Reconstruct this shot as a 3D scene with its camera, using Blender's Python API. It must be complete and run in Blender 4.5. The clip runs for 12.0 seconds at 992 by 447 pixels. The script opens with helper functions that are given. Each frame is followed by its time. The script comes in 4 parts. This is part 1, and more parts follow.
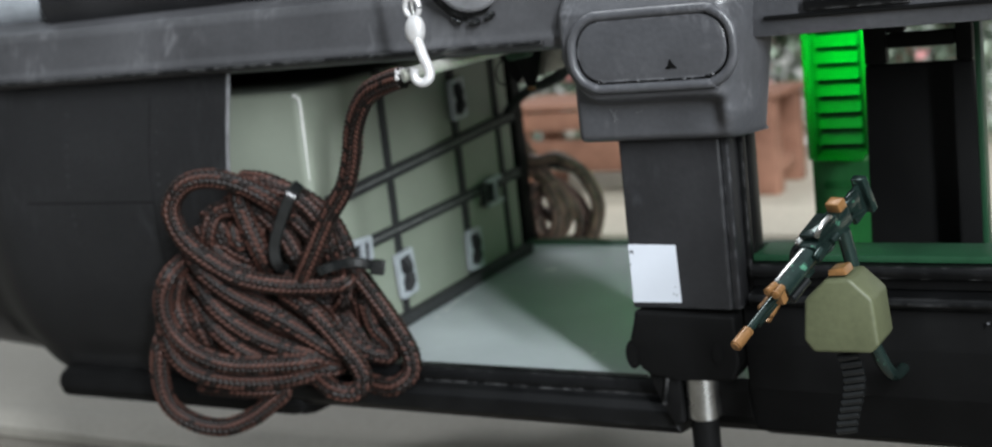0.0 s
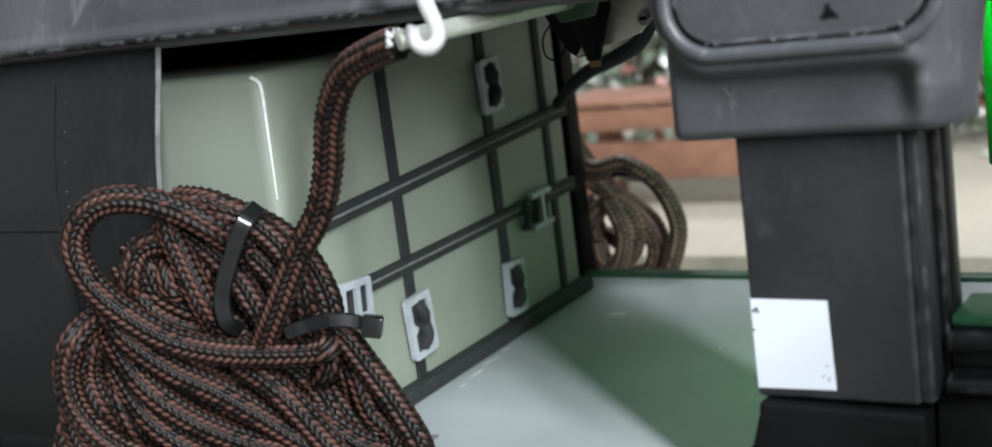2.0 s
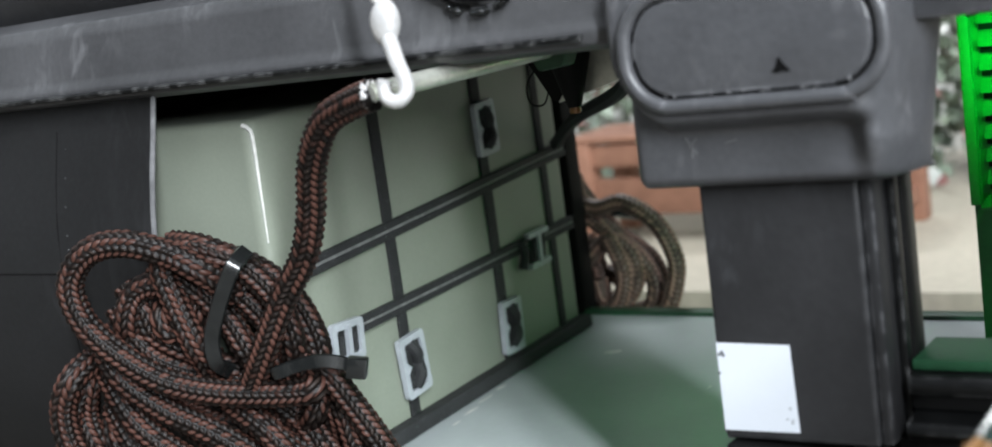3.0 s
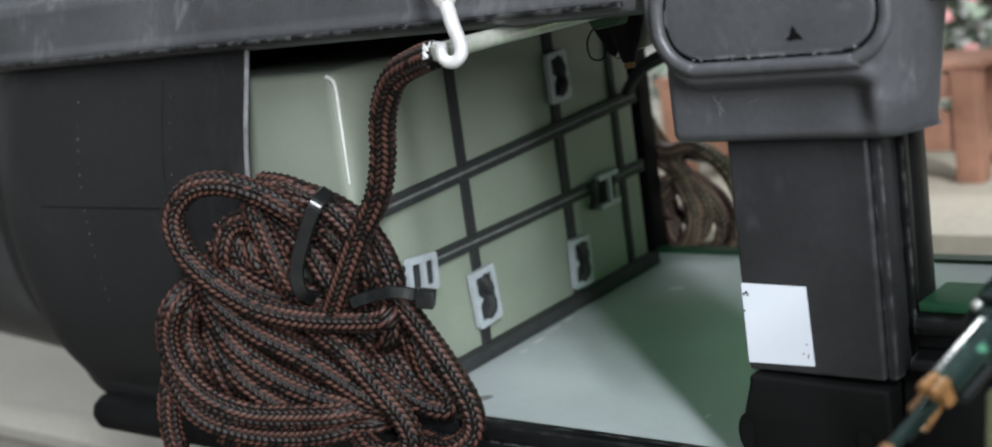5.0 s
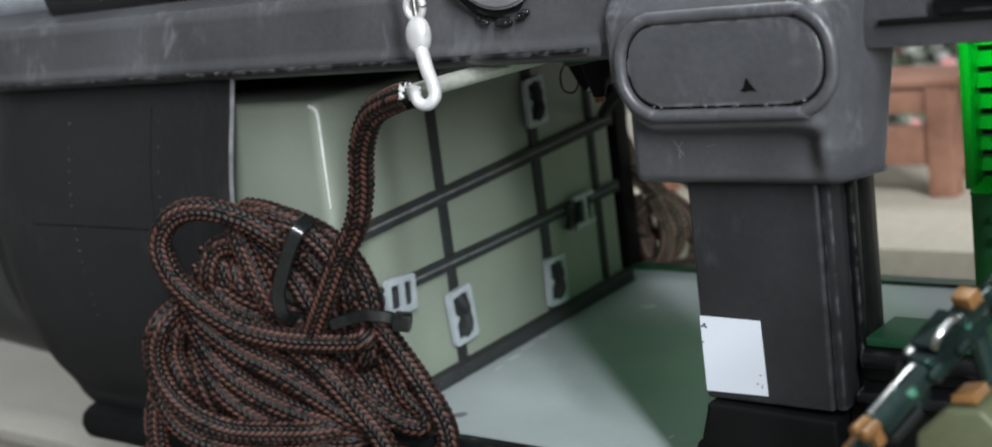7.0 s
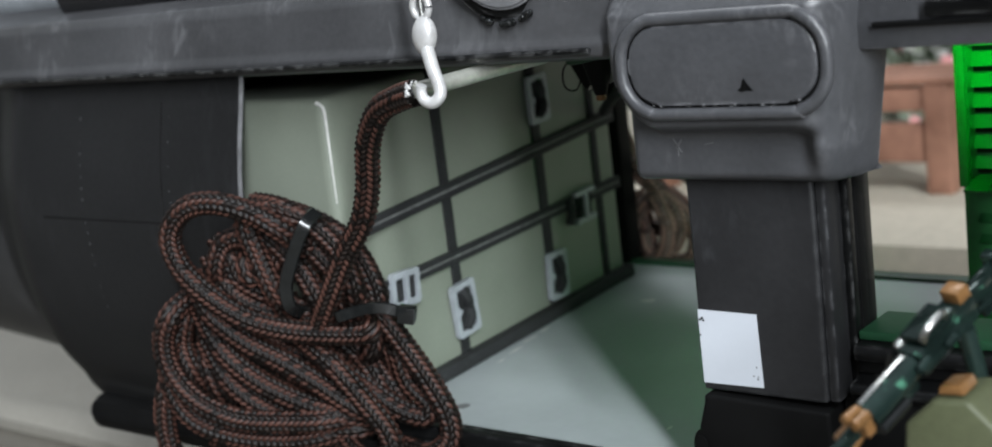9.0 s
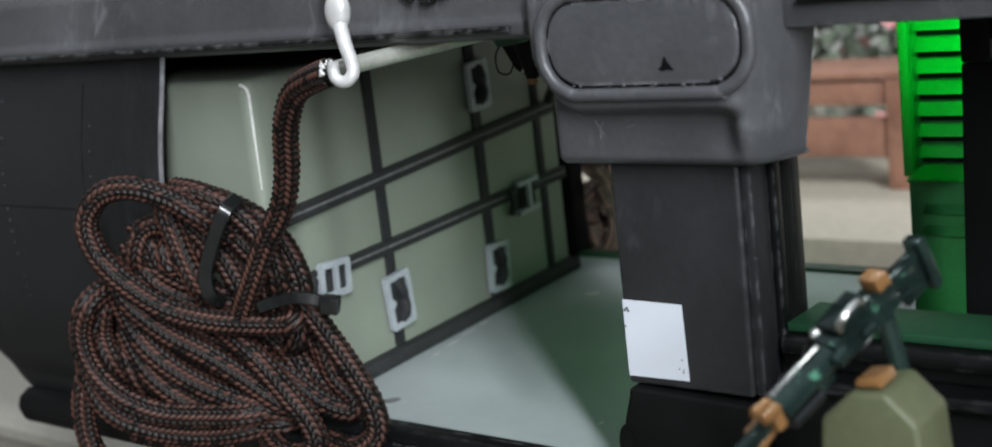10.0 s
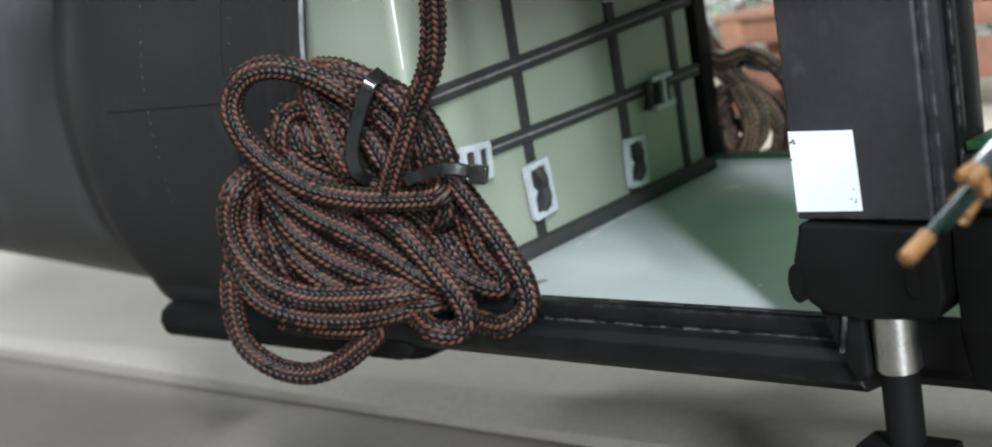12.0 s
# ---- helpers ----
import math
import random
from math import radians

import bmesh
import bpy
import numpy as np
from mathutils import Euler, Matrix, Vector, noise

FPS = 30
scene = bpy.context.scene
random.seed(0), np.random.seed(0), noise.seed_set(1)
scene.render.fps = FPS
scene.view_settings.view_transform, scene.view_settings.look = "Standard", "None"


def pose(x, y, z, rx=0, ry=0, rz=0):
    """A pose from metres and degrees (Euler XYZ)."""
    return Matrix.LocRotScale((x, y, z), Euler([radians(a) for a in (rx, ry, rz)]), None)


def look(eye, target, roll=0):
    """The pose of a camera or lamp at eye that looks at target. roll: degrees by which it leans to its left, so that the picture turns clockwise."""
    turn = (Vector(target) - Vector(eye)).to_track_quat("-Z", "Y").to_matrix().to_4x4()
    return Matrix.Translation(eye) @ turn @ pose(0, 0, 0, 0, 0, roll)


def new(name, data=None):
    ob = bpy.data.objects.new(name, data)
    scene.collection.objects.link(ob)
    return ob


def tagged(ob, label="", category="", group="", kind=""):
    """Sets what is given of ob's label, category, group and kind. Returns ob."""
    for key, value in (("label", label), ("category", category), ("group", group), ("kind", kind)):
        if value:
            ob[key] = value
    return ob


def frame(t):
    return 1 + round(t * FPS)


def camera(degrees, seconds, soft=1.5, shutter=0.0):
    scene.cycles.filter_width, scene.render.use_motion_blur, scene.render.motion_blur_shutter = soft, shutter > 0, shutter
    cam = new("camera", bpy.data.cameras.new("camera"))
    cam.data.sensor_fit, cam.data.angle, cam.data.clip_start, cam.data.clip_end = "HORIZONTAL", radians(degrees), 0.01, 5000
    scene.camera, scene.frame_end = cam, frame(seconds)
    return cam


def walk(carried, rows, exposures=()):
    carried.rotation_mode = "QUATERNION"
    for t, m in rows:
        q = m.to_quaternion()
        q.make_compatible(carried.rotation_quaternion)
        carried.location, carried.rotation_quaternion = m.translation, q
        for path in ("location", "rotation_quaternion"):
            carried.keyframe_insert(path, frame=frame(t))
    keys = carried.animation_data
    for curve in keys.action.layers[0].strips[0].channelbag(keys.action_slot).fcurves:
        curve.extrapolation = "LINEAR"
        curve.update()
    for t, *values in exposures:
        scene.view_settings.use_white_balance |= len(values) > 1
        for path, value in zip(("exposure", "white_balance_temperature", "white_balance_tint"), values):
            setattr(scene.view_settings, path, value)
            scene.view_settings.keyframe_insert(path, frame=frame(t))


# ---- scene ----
# ---------- camera ----------
cam = camera(40, 12.0, 1.8)
cam.data.dof.use_dof = True
cam.data.dof.focus_distance = 0.232
cam.data.dof.aperture_fstop = 22.0
PATH = [
    (0, (0.18750, -0.26641, 0.09558), (0.06157, -0.05566, 0.04838), -6.55),
    (0.5, (0.14807, -0.20982, 0.08533), (0.02091, 0.00027, 0.03851), -6.88),
    (1, (0.14144, -0.19477, 0.08245), (0.00991, 0.01265, 0.03578), -7.33),
    (1.5, (0.13705, -0.18236, 0.08134), (0.00423, 0.02445, 0.03564), -7.28),
    (2, (0.13601, -0.17938, 0.08165), (0.00274, 0.02721, 0.03628), -7.33),
    (2.5, (0.14439, -0.17711, 0.08358), (0.00623, 0.02676, 0.04056), -7.58),
    (3, (0.14692, -0.17815, 0.08374), (0.00763, 0.02570, 0.04446), -7.74),
    (3.5, (0.14698, -0.17164, 0.07539), (0.00233, 0.02841, 0.03593), -7.92),
    (3.7, (0.15537, -0.17319, 0.07624), (0.00275, 0.02102, 0.03725), -8.27),
    (5.3, (0.16834, -0.18954, 0.08971), (0.01192, -0.00088, 0.04025), -7.89),
    (5.5, (0.16884, -0.18894, 0.08995), (0.01311, 0.00017, 0.04010), -7.71),
    (6, (0.16788, -0.18939, 0.08983), (0.01227, -0.00042, 0.03910), -7.52),
    (6.5, (0.17290, -0.19075, 0.09345), (0.01744, -0.00155, 0.04308), -7.35),
    (8.5, (0.17930, -0.19768, 0.09895), (0.02363, -0.00908, 0.04700), -7.27),
    (9, (0.17988, -0.19723, 0.09787), (0.02425, -0.00849, 0.04632), -7.12),
    (9.5, (0.18284, -0.18706, 0.09157), (0.02750, 0.00184, 0.03974), -7.03),
    (10, (0.18256, -0.18447, 0.09275), (0.02936, 0.00608, 0.04059), -6.63),
    (10.5, (0.18155, -0.18569, 0.09388), (0.03159, 0.00713, 0.04064), -6.40),
    (11, (0.18044, -0.19074, 0.09623), (0.03144, 0.00272, 0.04265), -6.47),
    (11.5, (0.17438, -0.19207, 0.09122), (0.02437, 0.00061, 0.03760), -6.67),
    (12, (0.17254, -0.19406, 0.06789), (0.00616, -0.01390, 0.01928), -9.29),
]
walk(cam, [(t, look(eye, target, roll)) for t, eye, target, roll in PATH], [(0, -0.28), (0.5, -0.22), (1, -0.03), (1.5, 0.04), (3.6, 0.02), (5.3, -0.26), (6.5, -0.36), (8.5, -0.46), (9.5, -0.46), (11.2, -0.46), (11.6, -0.23), (12, 0.26)])

# ---------- light ----------
world = bpy.data.worlds.new("overcast_daylight")
scene.world = world
world.use_nodes = True
wn = world.node_tree.nodes
# an overcast sky, brightest overhead
wl = world.node_tree.links
coord, split, fade = wn.new("ShaderNodeTexCoord"), wn.new("ShaderNodeSeparateXYZ"), wn.new("ShaderNodeValToRGB")
wl.new(coord.outputs["Generated"], split.inputs[0])
wl.new(split.outputs[2], fade.inputs[0])
fade.color_ramp.elements[0].position, fade.color_ramp.elements[1].position = 0.15, 1.0
fade.color_ramp.elements[0].color = (0.015, 0.016, 0.0165, 1)
fade.color_ramp.elements[1].color = (0.92, 1.0, 1.08, 1)
wl.new(fade.outputs[0], wn["Background"].inputs[0])
wn["Background"].inputs[1].default_value = 1.02

# tall window behind the camera, through which the daylight falls
door_data = bpy.data.lights.new("tall_window_daylight", "AREA")
door_data.energy = 228.0
door_data.shape = "RECTANGLE"
door_data.size, door_data.size_y = 0.16, 2.6
door_data.color = (0.93, 0.99, 1.05)
doorway = new("tall_window_daylight", door_data)
doorway.matrix_world = look((1.965, -1.685, 1.72), (0.03, 0.0, 1.0))

# unseen lamp added over the far side, for daylight through the far doorway
far_lamp_data = bpy.data.lights.new("far_side_lamp", "AREA")
far_lamp_data.energy = 75.0
far_lamp_data.shape = "RECTANGLE"
far_lamp_data.size, far_lamp_data.size_y = 1.4, 0.9
far_lamp_data.color = (0.95, 0.99, 1.03)
far_lamp = new("far_side_lamp", far_lamp_data)
far_lamp.matrix_world = look((-1.35, 1.85, 3.60), (0.0, 0.09, 0.0))

# green LEDs in the cockpit: one over the louvred panel, one that spills through the cabin
for watts, spread, aim in ((0.022, 66, (0.092, 0.0756, 0.069)), (0.0105, 95, (0.05, 0.06, 0.0))):
    lamp_data = bpy.data.lights.new("cockpit_green_led", "AREA")
    lamp_data.energy = watts
    lamp_data.shape = "RECTANGLE"
    lamp_data.size, lamp_data.size_y = 0.03, 0.012
    lamp_data.color = (0.0, 1.0, 0.12)
    lamp_data.spread = radians(spread)
    lamp = new("cockpit_green_led", lamp_data)
    lamp.matrix_world = look((0.108, 0.048, 0.0795), aim)


# ---------- materials ----------
def material(name, base, rough=0.5, metal=0.0, spread=0.25, size=60.0, fine=900.0, bump=0.08, tint=None, worn=None, worn_at=0.68, gloss=0.5, grain=0.35, edge=None, scuff=None):
    """A surface with blotches and grain at two scales, fine relief, and optional worn patches. size, fine: per metre."""
    m = bpy.data.materials.new(name)
    m.use_nodes = True
    n, l = m.node_tree.nodes, m.node_tree.links
    bsdf = n["Principled BSDF"]
    geo = n.new("ShaderNodeTexCoord")
    big, small = n.new("ShaderNodeTexNoise"), n.new("ShaderNodeTexNoise")
    big.inputs["Scale"].default_value, big.inputs["Detail"].default_value = size, 5
    small.inputs["Scale"].default_value, small.inputs["Detail"].default_value = fine, 3
    l.new(geo.outputs["Object"], big.inputs["Vector"])
    l.new(geo.outputs["Object"], small.inputs["Vector"])
    dark = [c * (1 - spread) for c in base]
    light = [min(1, c * (1 + spread)) for c in (tint or base)]
    ramp = n.new("ShaderNodeValToRGB")
    ramp.color_ramp.elements[0].position, ramp.color_ramp.elements[1].position = 0.32, 0.7
    ramp.color_ramp.elements[0].color, ramp.color_ramp.elements[1].color = (*dark, 1), (*light, 1)
    l.new(big.outputs[0], ramp.inputs[0])
    mix = n.new("ShaderNodeMix")
    mix.data_type, mix.blend_type = "RGBA", "MULTIPLY"
    mix.inputs[0].default_value = grain
    l.new(ramp.outputs[0], mix.inputs[6])
    l.new(small.outputs[0], mix.inputs[7])
    out = mix.outputs[2]
    if worn:
        scratch = n.new("ShaderNodeTexNoise")
        scratch.inputs["Scale"].default_value, scratch.inputs["Detail"].default_value = size * 4, 8
        scratch.inputs["Roughness"].default_value = 0.75
        l.new(geo.outputs["Object"], scratch.inputs["Vector"])
        cut = n.new("ShaderNodeValToRGB")
        cut.color_ramp.elements[0].position, cut.color_ramp.elements[1].position = worn_at, worn_at + 0.05
        l.new(scratch.outputs[0], cut.inputs[0])
        over = n.new("ShaderNodeMix")
        over.data_type = "RGBA"
        l.new(cut.outputs[0], over.inputs[0])
        l.new(out, over.inputs[6])
        over.inputs[7].default_value = (*worn, 1)
        out = over.outputs[2]
    if scuff:
        # pale smears and rubbed streaks
        where, streak = n.new("ShaderNodeTexNoise"), n.new("ShaderNodeTexNoise")
        where.inputs["Scale"].default_value, where.inputs["Detail"].default_value = size * 1.7, 2
        streak.inputs["Scale"].default_value, streak.inputs["Detail"].default_value = size * 9, 6
        streak.inputs["Distortion"].default_value = 1.5
        l.new(geo.outputs["Object"], where.inputs["Vector"])
        squash = n.new("ShaderNodeMapping")
        squash.inputs["Scale"].default_value = (1.0, 1.0, 0.35)
        squash.inputs["Rotation"].default_value = (0.2, 0.5, 0.3)
        l.new(geo.outputs["Object"], squash.inputs["Vector"])
        l.new(squash.outputs[0], streak.inputs["Vector"])
        wa, st = n.new("ShaderNodeMapRange"), n.new("ShaderNodeMapRange")
        wa.inputs[1].default_value, wa.inputs[2].default_value = 0.52, 0.68
        st.inputs[1].default_value, st.inputs[2].default_value = 0.48, 0.72
        l.new(where.outputs[0], wa.inputs[0])
        l.new(streak.outputs[0], st.inputs[0])
        both = n.new("ShaderNodeMath")
        both.operation = "MULTIPLY"
        l.new(wa.outputs[0], both.inputs[0])
        l.new(st.outputs[0], both.inputs[1])
        smear = n.new("ShaderNodeMix")
        smear.data_type = "RGBA"
        l.new(both.outputs[0], smear.inputs[0])
        l.new(out, smear.inputs[6])
        smear.inputs[7].default_value = (*scuff, 1)
        out = smear.outputs[2]
    if edge:
        # paint rubbed off along the edges, unevenly
        bev, face, dot = n.new("ShaderNodeBevel"), n.new("ShaderNodeNewGeometry"), n.new("ShaderNodeVectorMath")
        bev.samples = 4
        bev.inputs["Radius"].default_value = 0.0009
        dot.operation = "DOT_PRODUCT"
        l.new(bev.outputs[0], dot.inputs[0])
        l.new(face.outputs["Normal"], dot.inputs[1])
        rub, pick, both = n.new("ShaderNodeMapRange"), n.new("ShaderNodeMapRange"), n.new("ShaderNodeMath")
        rub.inputs[1].default_value, rub.inputs[2].default_value = 0.985, 0.93
        l.new(dot.outputs["Value"], rub.inputs[0])
        chip = n.new("ShaderNodeTexNoise")
        chip.inputs["Scale"].default_value, chip.inputs["Detail"].default_value = 420.0, 5
        l.new(geo.outputs["Object"], chip.inputs["Vector"])
        pick.inputs[1].default_value, pick.inputs[2].default_value = 0.44, 0.62
        l.new(chip.outputs[0], pick.inputs[0])
        both.operation = "MULTIPLY"
        l.new(rub.outputs[0], both.inputs[0])
        l.new(pick.outputs[0], both.inputs[1])
        bare = n.new("ShaderNodeMix")
        bare.data_type = "RGBA"
        l.new(both.outputs[0], bare.inputs[0])
        l.new(out, bare.inputs[6])
        bare.inputs[7].default_value = (*edge, 1)
        out = bare.outputs[2]
    l.new(out, bsdf.inputs["Base Color"])
    rr = n.new("ShaderNodeMapRange")
    rr.inputs[3].default_value, rr.inputs[4].default_value = max(0.02, rough - 0.1), min(1, rough + 0.12)
    l.new(big.outputs[0], rr.inputs[0])
    l.new(rr.outputs[0], bsdf.inputs["Roughness"])
    bsdf.inputs["Metallic"].default_value = metal
    bsdf.inputs["Specular IOR Level"].default_value = gloss
    bp = n.new("ShaderNodeBump")
    bp.inputs["Strength"].default_value, bp.inputs["Distance"].default_value = bump, 0.0004
    l.new(small.outputs[0], bp.inputs["Height"])
    l.new(bp.outputs[0], bsdf.inputs["Normal"])
    return m


def braid_material(name, warm, dark, glint):
    """Braided cord: columns of stitches along the cord, by the cord's own coordinates."""
    m = bpy.data.materials.new(name)
    m.use_nodes = True
    n, l = m.node_tree.nodes, m.node_tree.links
    bsdf = n["Principled BSDF"]
    uv = n.new("ShaderNodeTexCoord")
    sep = n.new("ShaderNodeSeparateXYZ")
    l.new(uv.outputs["UV"], sep.inputs[0])

    def op(kind, a, b=0.0):
        k = n.new("ShaderNodeMath")
        k.operation = kind
        for i, v in enumerate((a, b)):
            if isinstance(v, (int, float)):
                k.inputs[i].default_value = v
            else:
                l.new(v, k.inputs[i])
        return k.outputs[0]

    col = op("FLOOR", sep.outputs[0])
    odd = op("FLOORED_MODULO", col, 2.0)
    slant = op("MULTIPLY", op("MULTIPLY", op("FRACT", sep.outputs[0]), 0.75), op("SUBTRACT", 1.0, op("MULTIPLY", odd, 2.0)))
    half = op("ADD", op("MULTIPLY", odd, 0.5), slant)
    row = op("FLOOR", op("ADD", sep.outputs[1], half))
    cell = n.new("ShaderNodeCombineXYZ")
    l.new(col, cell.inputs[0])
    l.new(row, cell.inputs[1])
    rnd = n.new("ShaderNodeTexWhiteNoise")
    rnd.noise_dimensions = "2D"
    l.new(cell.outputs[0], rnd.inputs["Vector"])
    stripe = op("LESS_THAN", odd, 0.5)
    is_warm = op("MULTIPLY", stripe, op("GREATER_THAN", rnd.outputs[0], 0.12))
    mix = n.new("ShaderNodeMix")
    mix.data_type = "RGBA"
    l.new(is_warm, mix.inputs[0])
    mix.inputs[6].default_value, mix.inputs[7].default_value = (*dark, 1), (*warm, 1)
    second = op("MULTIPLY", odd, op("LESS_THAN", rnd.outputs[0], 0.2))
    mixd = n.new("ShaderNodeMix")
    mixd.data_type = "RGBA"
    l.new(second, mixd.inputs[0])
    l.new(mix.outputs[2], mixd.inputs[6])
    mixd.inputs[7].default_value = (*[0.35 * w + 0.3 * k for w, k in zip(warm, dark)], 1)
    # glints on the dark stitches, painted in as small paler spots
    du = op("SUBTRACT", op("FRACT", sep.outputs[0]), 0.5)
    dv = op("SUBTRACT", op("FRACT", op("ADD", sep.outputs[1], half)), 0.5)
    near = op("LESS_THAN", op("ADD", op("MULTIPLY", du, du), op("MULTIPLY", dv, dv)), 0.06)
    glint_mask = op("MULTIPLY", op("MULTIPLY", near, op("GREATER_THAN", rnd.outputs[0], 0.45)), op("SUBTRACT", 1.0, stripe))
    mix2 = n.new("ShaderNodeMix")
    mix2.data_type = "RGBA"
    l.new(glint_mask, mix2.inputs[0])
    l.new(mixd.outputs[2], mix2.inputs[6])
    mix2.inputs[7].default_value = (*glint, 1)
    # shade in the grooves between the stitches, painted as a darker colour
    reach = op("ADD", op("MULTIPLY", op("MULTIPLY", du, du), 1.1), op("MULTIPLY", op("MULTIPLY", dv, dv), 1.5))
    groove_shade = n.new("ShaderNodeMapRange")
    groove_shade.inputs[1].default_value, groove_shade.inputs[2].default_value = 0.17, 0.36
    l.new(reach, groove_shade.inputs[0])
    mix3 = n.new("ShaderNodeMix")
    mix3.data_type = "RGBA"
    l.new(groove_shade.outputs[0], mix3.inputs[0])
    l.new(mix2.outputs[2], mix3.inputs[6])
    mix3.inputs[7].default_value = (*[0.28 * k for k in dark], 1)
    var = n.new("ShaderNodeTexNoise")
    var.inputs["Scale"].default_value = 130.0
    l.new(uv.outputs["Object"], var.inputs["Vector"])
    mr = n.new("ShaderNodeMapRange")
    mr.inputs[1].default_value, mr.inputs[2].default_value = 0.3, 0.7
    mr.inputs[3].default_value, mr.inputs[4].default_value = 0.6, 1.25
    l.new(var.outputs[0], mr.inputs[0])
    mul = n.new("ShaderNodeMix")
    mul.data_type, mul.blend_type = "RGBA", "MULTIPLY"
    mul.inputs[0].default_value = 1.0
    l.new(mix3.outputs[2], mul.inputs[6])
    l.new(mr.outputs[0], mul.inputs[7])
    l.new(mul.outputs[2], bsdf.inputs["Base Color"])
    fib = n.new("ShaderNodeTexNoise")
    fib.inputs["Scale"].default_value, fib.inputs["Detail"].default_value = 5000.0, 3
    l.new(uv.outputs["Object"], fib.inputs["Vector"])
    bp = n.new("ShaderNodeBump")
    bp.inputs["Strength"].default_value, bp.inputs["Distance"].default_value = 0.35, 0.0001
    l.new(fib.outputs[0], bp.inputs["Height"])
    l.new(bp.outputs[0], bsdf.inputs["Normal"])
    bsdf.inputs["Roughness"].default_value = 0.45
    bsdf.inputs["Specular IOR Level"].default_value = 0.22
    return m


BLACK = material("matte_black_paint", (0.026, 0.026, 0.0275), 0.45, gloss=0.3, spread=0.3, size=45, worn=(0.06, 0.06, 0.065), worn_at=0.7, bump=0.12, edge=(0.10, 0.10, 0.105), scuff=(0.04, 0.041, 0.044))
HULL = material("dark_grey_hull_paint", (0.040, 0.040, 0.041), 0.46, gloss=0.25, spread=0.18, size=22, worn=(0.065, 0.065, 0.065), worn_at=0.76, bump=0.06, scuff=(0.056, 0.056, 0.058))
HOUSE = material("charcoal_plastic", (0.078, 0.079, 0.085), 0.36, gloss=0.55, spread=0.2, size=50, worn=(0.13, 0.13, 0.14), worn_at=0.72, bump=0.2, edge=(0.17, 0.17, 0.18), scuff=(0.125, 0.125, 0.132))
DARK = material("black_rubbery_plastic", (0.005, 0.005, 0.005), 0.6, spread=0.3, size=80, gloss=0.14)
SATIN = material("satin_black_trim", (0.006, 0.0062, 0.0064), 0.34, gloss=0.22, spread=0.3, size=80, worn=(0.16, 0.16, 0.16), worn_at=0.76, edge=(0.085, 0.085, 0.085))
CRATE = material("grey_green_plastic", (0.222, 0.246, 0.198), 0.5, spread=0.12, size=28, fine=1500, bump=0.02, grain=0.15, worn=(0.22, 0.25, 0.18), worn_at=0.76)
FLOOR = material("pale_grey_floor_paint", (0.365, 0.395, 0.40), 0.36, spread=0.1, size=32, fine=500, worn=(0.6, 0.62, 0.62), worn_at=0.82, bump=0.02, grain=0.1)
WEB = material("black_webbing", (0.017, 0.018, 0.019), 0.75, spread=0.3, size=400, fine=4000, bump=0.4, worn=(0.10, 0.105, 0.105), worn_at=0.6)
WEB_GREY = material("grey_webbing_centre", (0.20, 0.205, 0.2), 0.75, spread=0.3, size=700, fine=4000, bump=0.4)
BUCKLE = material("pale_grey_plastic", (0.42, 0.45, 0.48), 0.42, spread=0.1, size=200, worn=(0.6, 0.62, 0.65), worn_at=0.7)
EDGE = material("worn_grey_edge", (0.16, 0.16, 0.165), 0.4, spread=0.3, size=300)
ROOF = material("charcoal_roof_paint", (0.076, 0.076, 0.080), 0.4, spread=0.25, size=30, worn=(0.13, 0.13, 0.13), worn_at=0.74, bump=0.1, scuff=(0.12, 0.12, 0.125), edge=(0.14, 0.14, 0.14))
DRUM = material("mid_grey_plastic", (0.13, 0.13, 0.135), 0.5, spread=0.2, size=90)
WORN_EDGE = material("chipped_pale_edge", (0.72, 0.72, 0.68), 0.45, spread=0.1, size=300)
CHIP = material("bare_grey_plastic", (0.17, 0.17, 0.175), 0.5, spread=0.3, size=300)
LABEL = material("white_label_paper", (0.62, 0.65, 0.70), 0.5, spread=0.02, size=60, grain=0.04, bump=0.02)
STEEL = material("brushed_steel", (0.62, 0.62, 0.60), 0.28, 1.0, spread=0.12, size=250)
BAR = material("dull_aluminium_bar", (0.70, 0.71, 0.63), 0.32, 0.6, spread=0.15, size=150)
HOOKM = material("white_chipped_metal", (0.72, 0.71, 0.70), 0.3, 0.25, spread=0.08, size=400, worn=(0.55, 0.47, 0.33), worn_at=0.63)
TIE = material("black_nylon_tie", (0.012, 0.013, 0.013), 0.18, spread=0.2, size=200)
GREEN = material("green_plastic", (0.03, 0.20, 0.055), 0.48, spread=0.12, size=60)
LINER = material("dark_green_liner", (0.014, 0.066, 0.029), 0.45, spread=0.25, size=60)
SEATM = material("black_seat_shell", (0.006, 0.006, 0.006), 0.55, gloss=0.15, spread=0.3, size=60)
# its green base and green patches paint in reflections of the green light
GUNM = material("gunmetal_green_reflections", (0.03, 0.055, 0.048), 0.12, 0.5, spread=0.5, size=90, worn=(0.12, 0.34, 0.22), worn_at=0.6)
BRASS = material("ochre_brass_paint", (0.30, 0.15, 0.055), 0.3, 0.2, spread=0.3, size=300)
OLIVE = material("olive_ammo_box_paint", (0.105, 0.115, 0.06), 0.5, spread=0.12, size=70)
WOODM = material("reddish_brown_wood", (0.30, 0.135, 0.085), 0.6, spread=0.3, size=25, fine=200, tint=(0.36, 0.18, 0.12))
BOARD = material("pale_worn_table_top", (0.138, 0.124, 0.10), 0.55, spread=0.15, size=9, fine=300, bump=0.1)
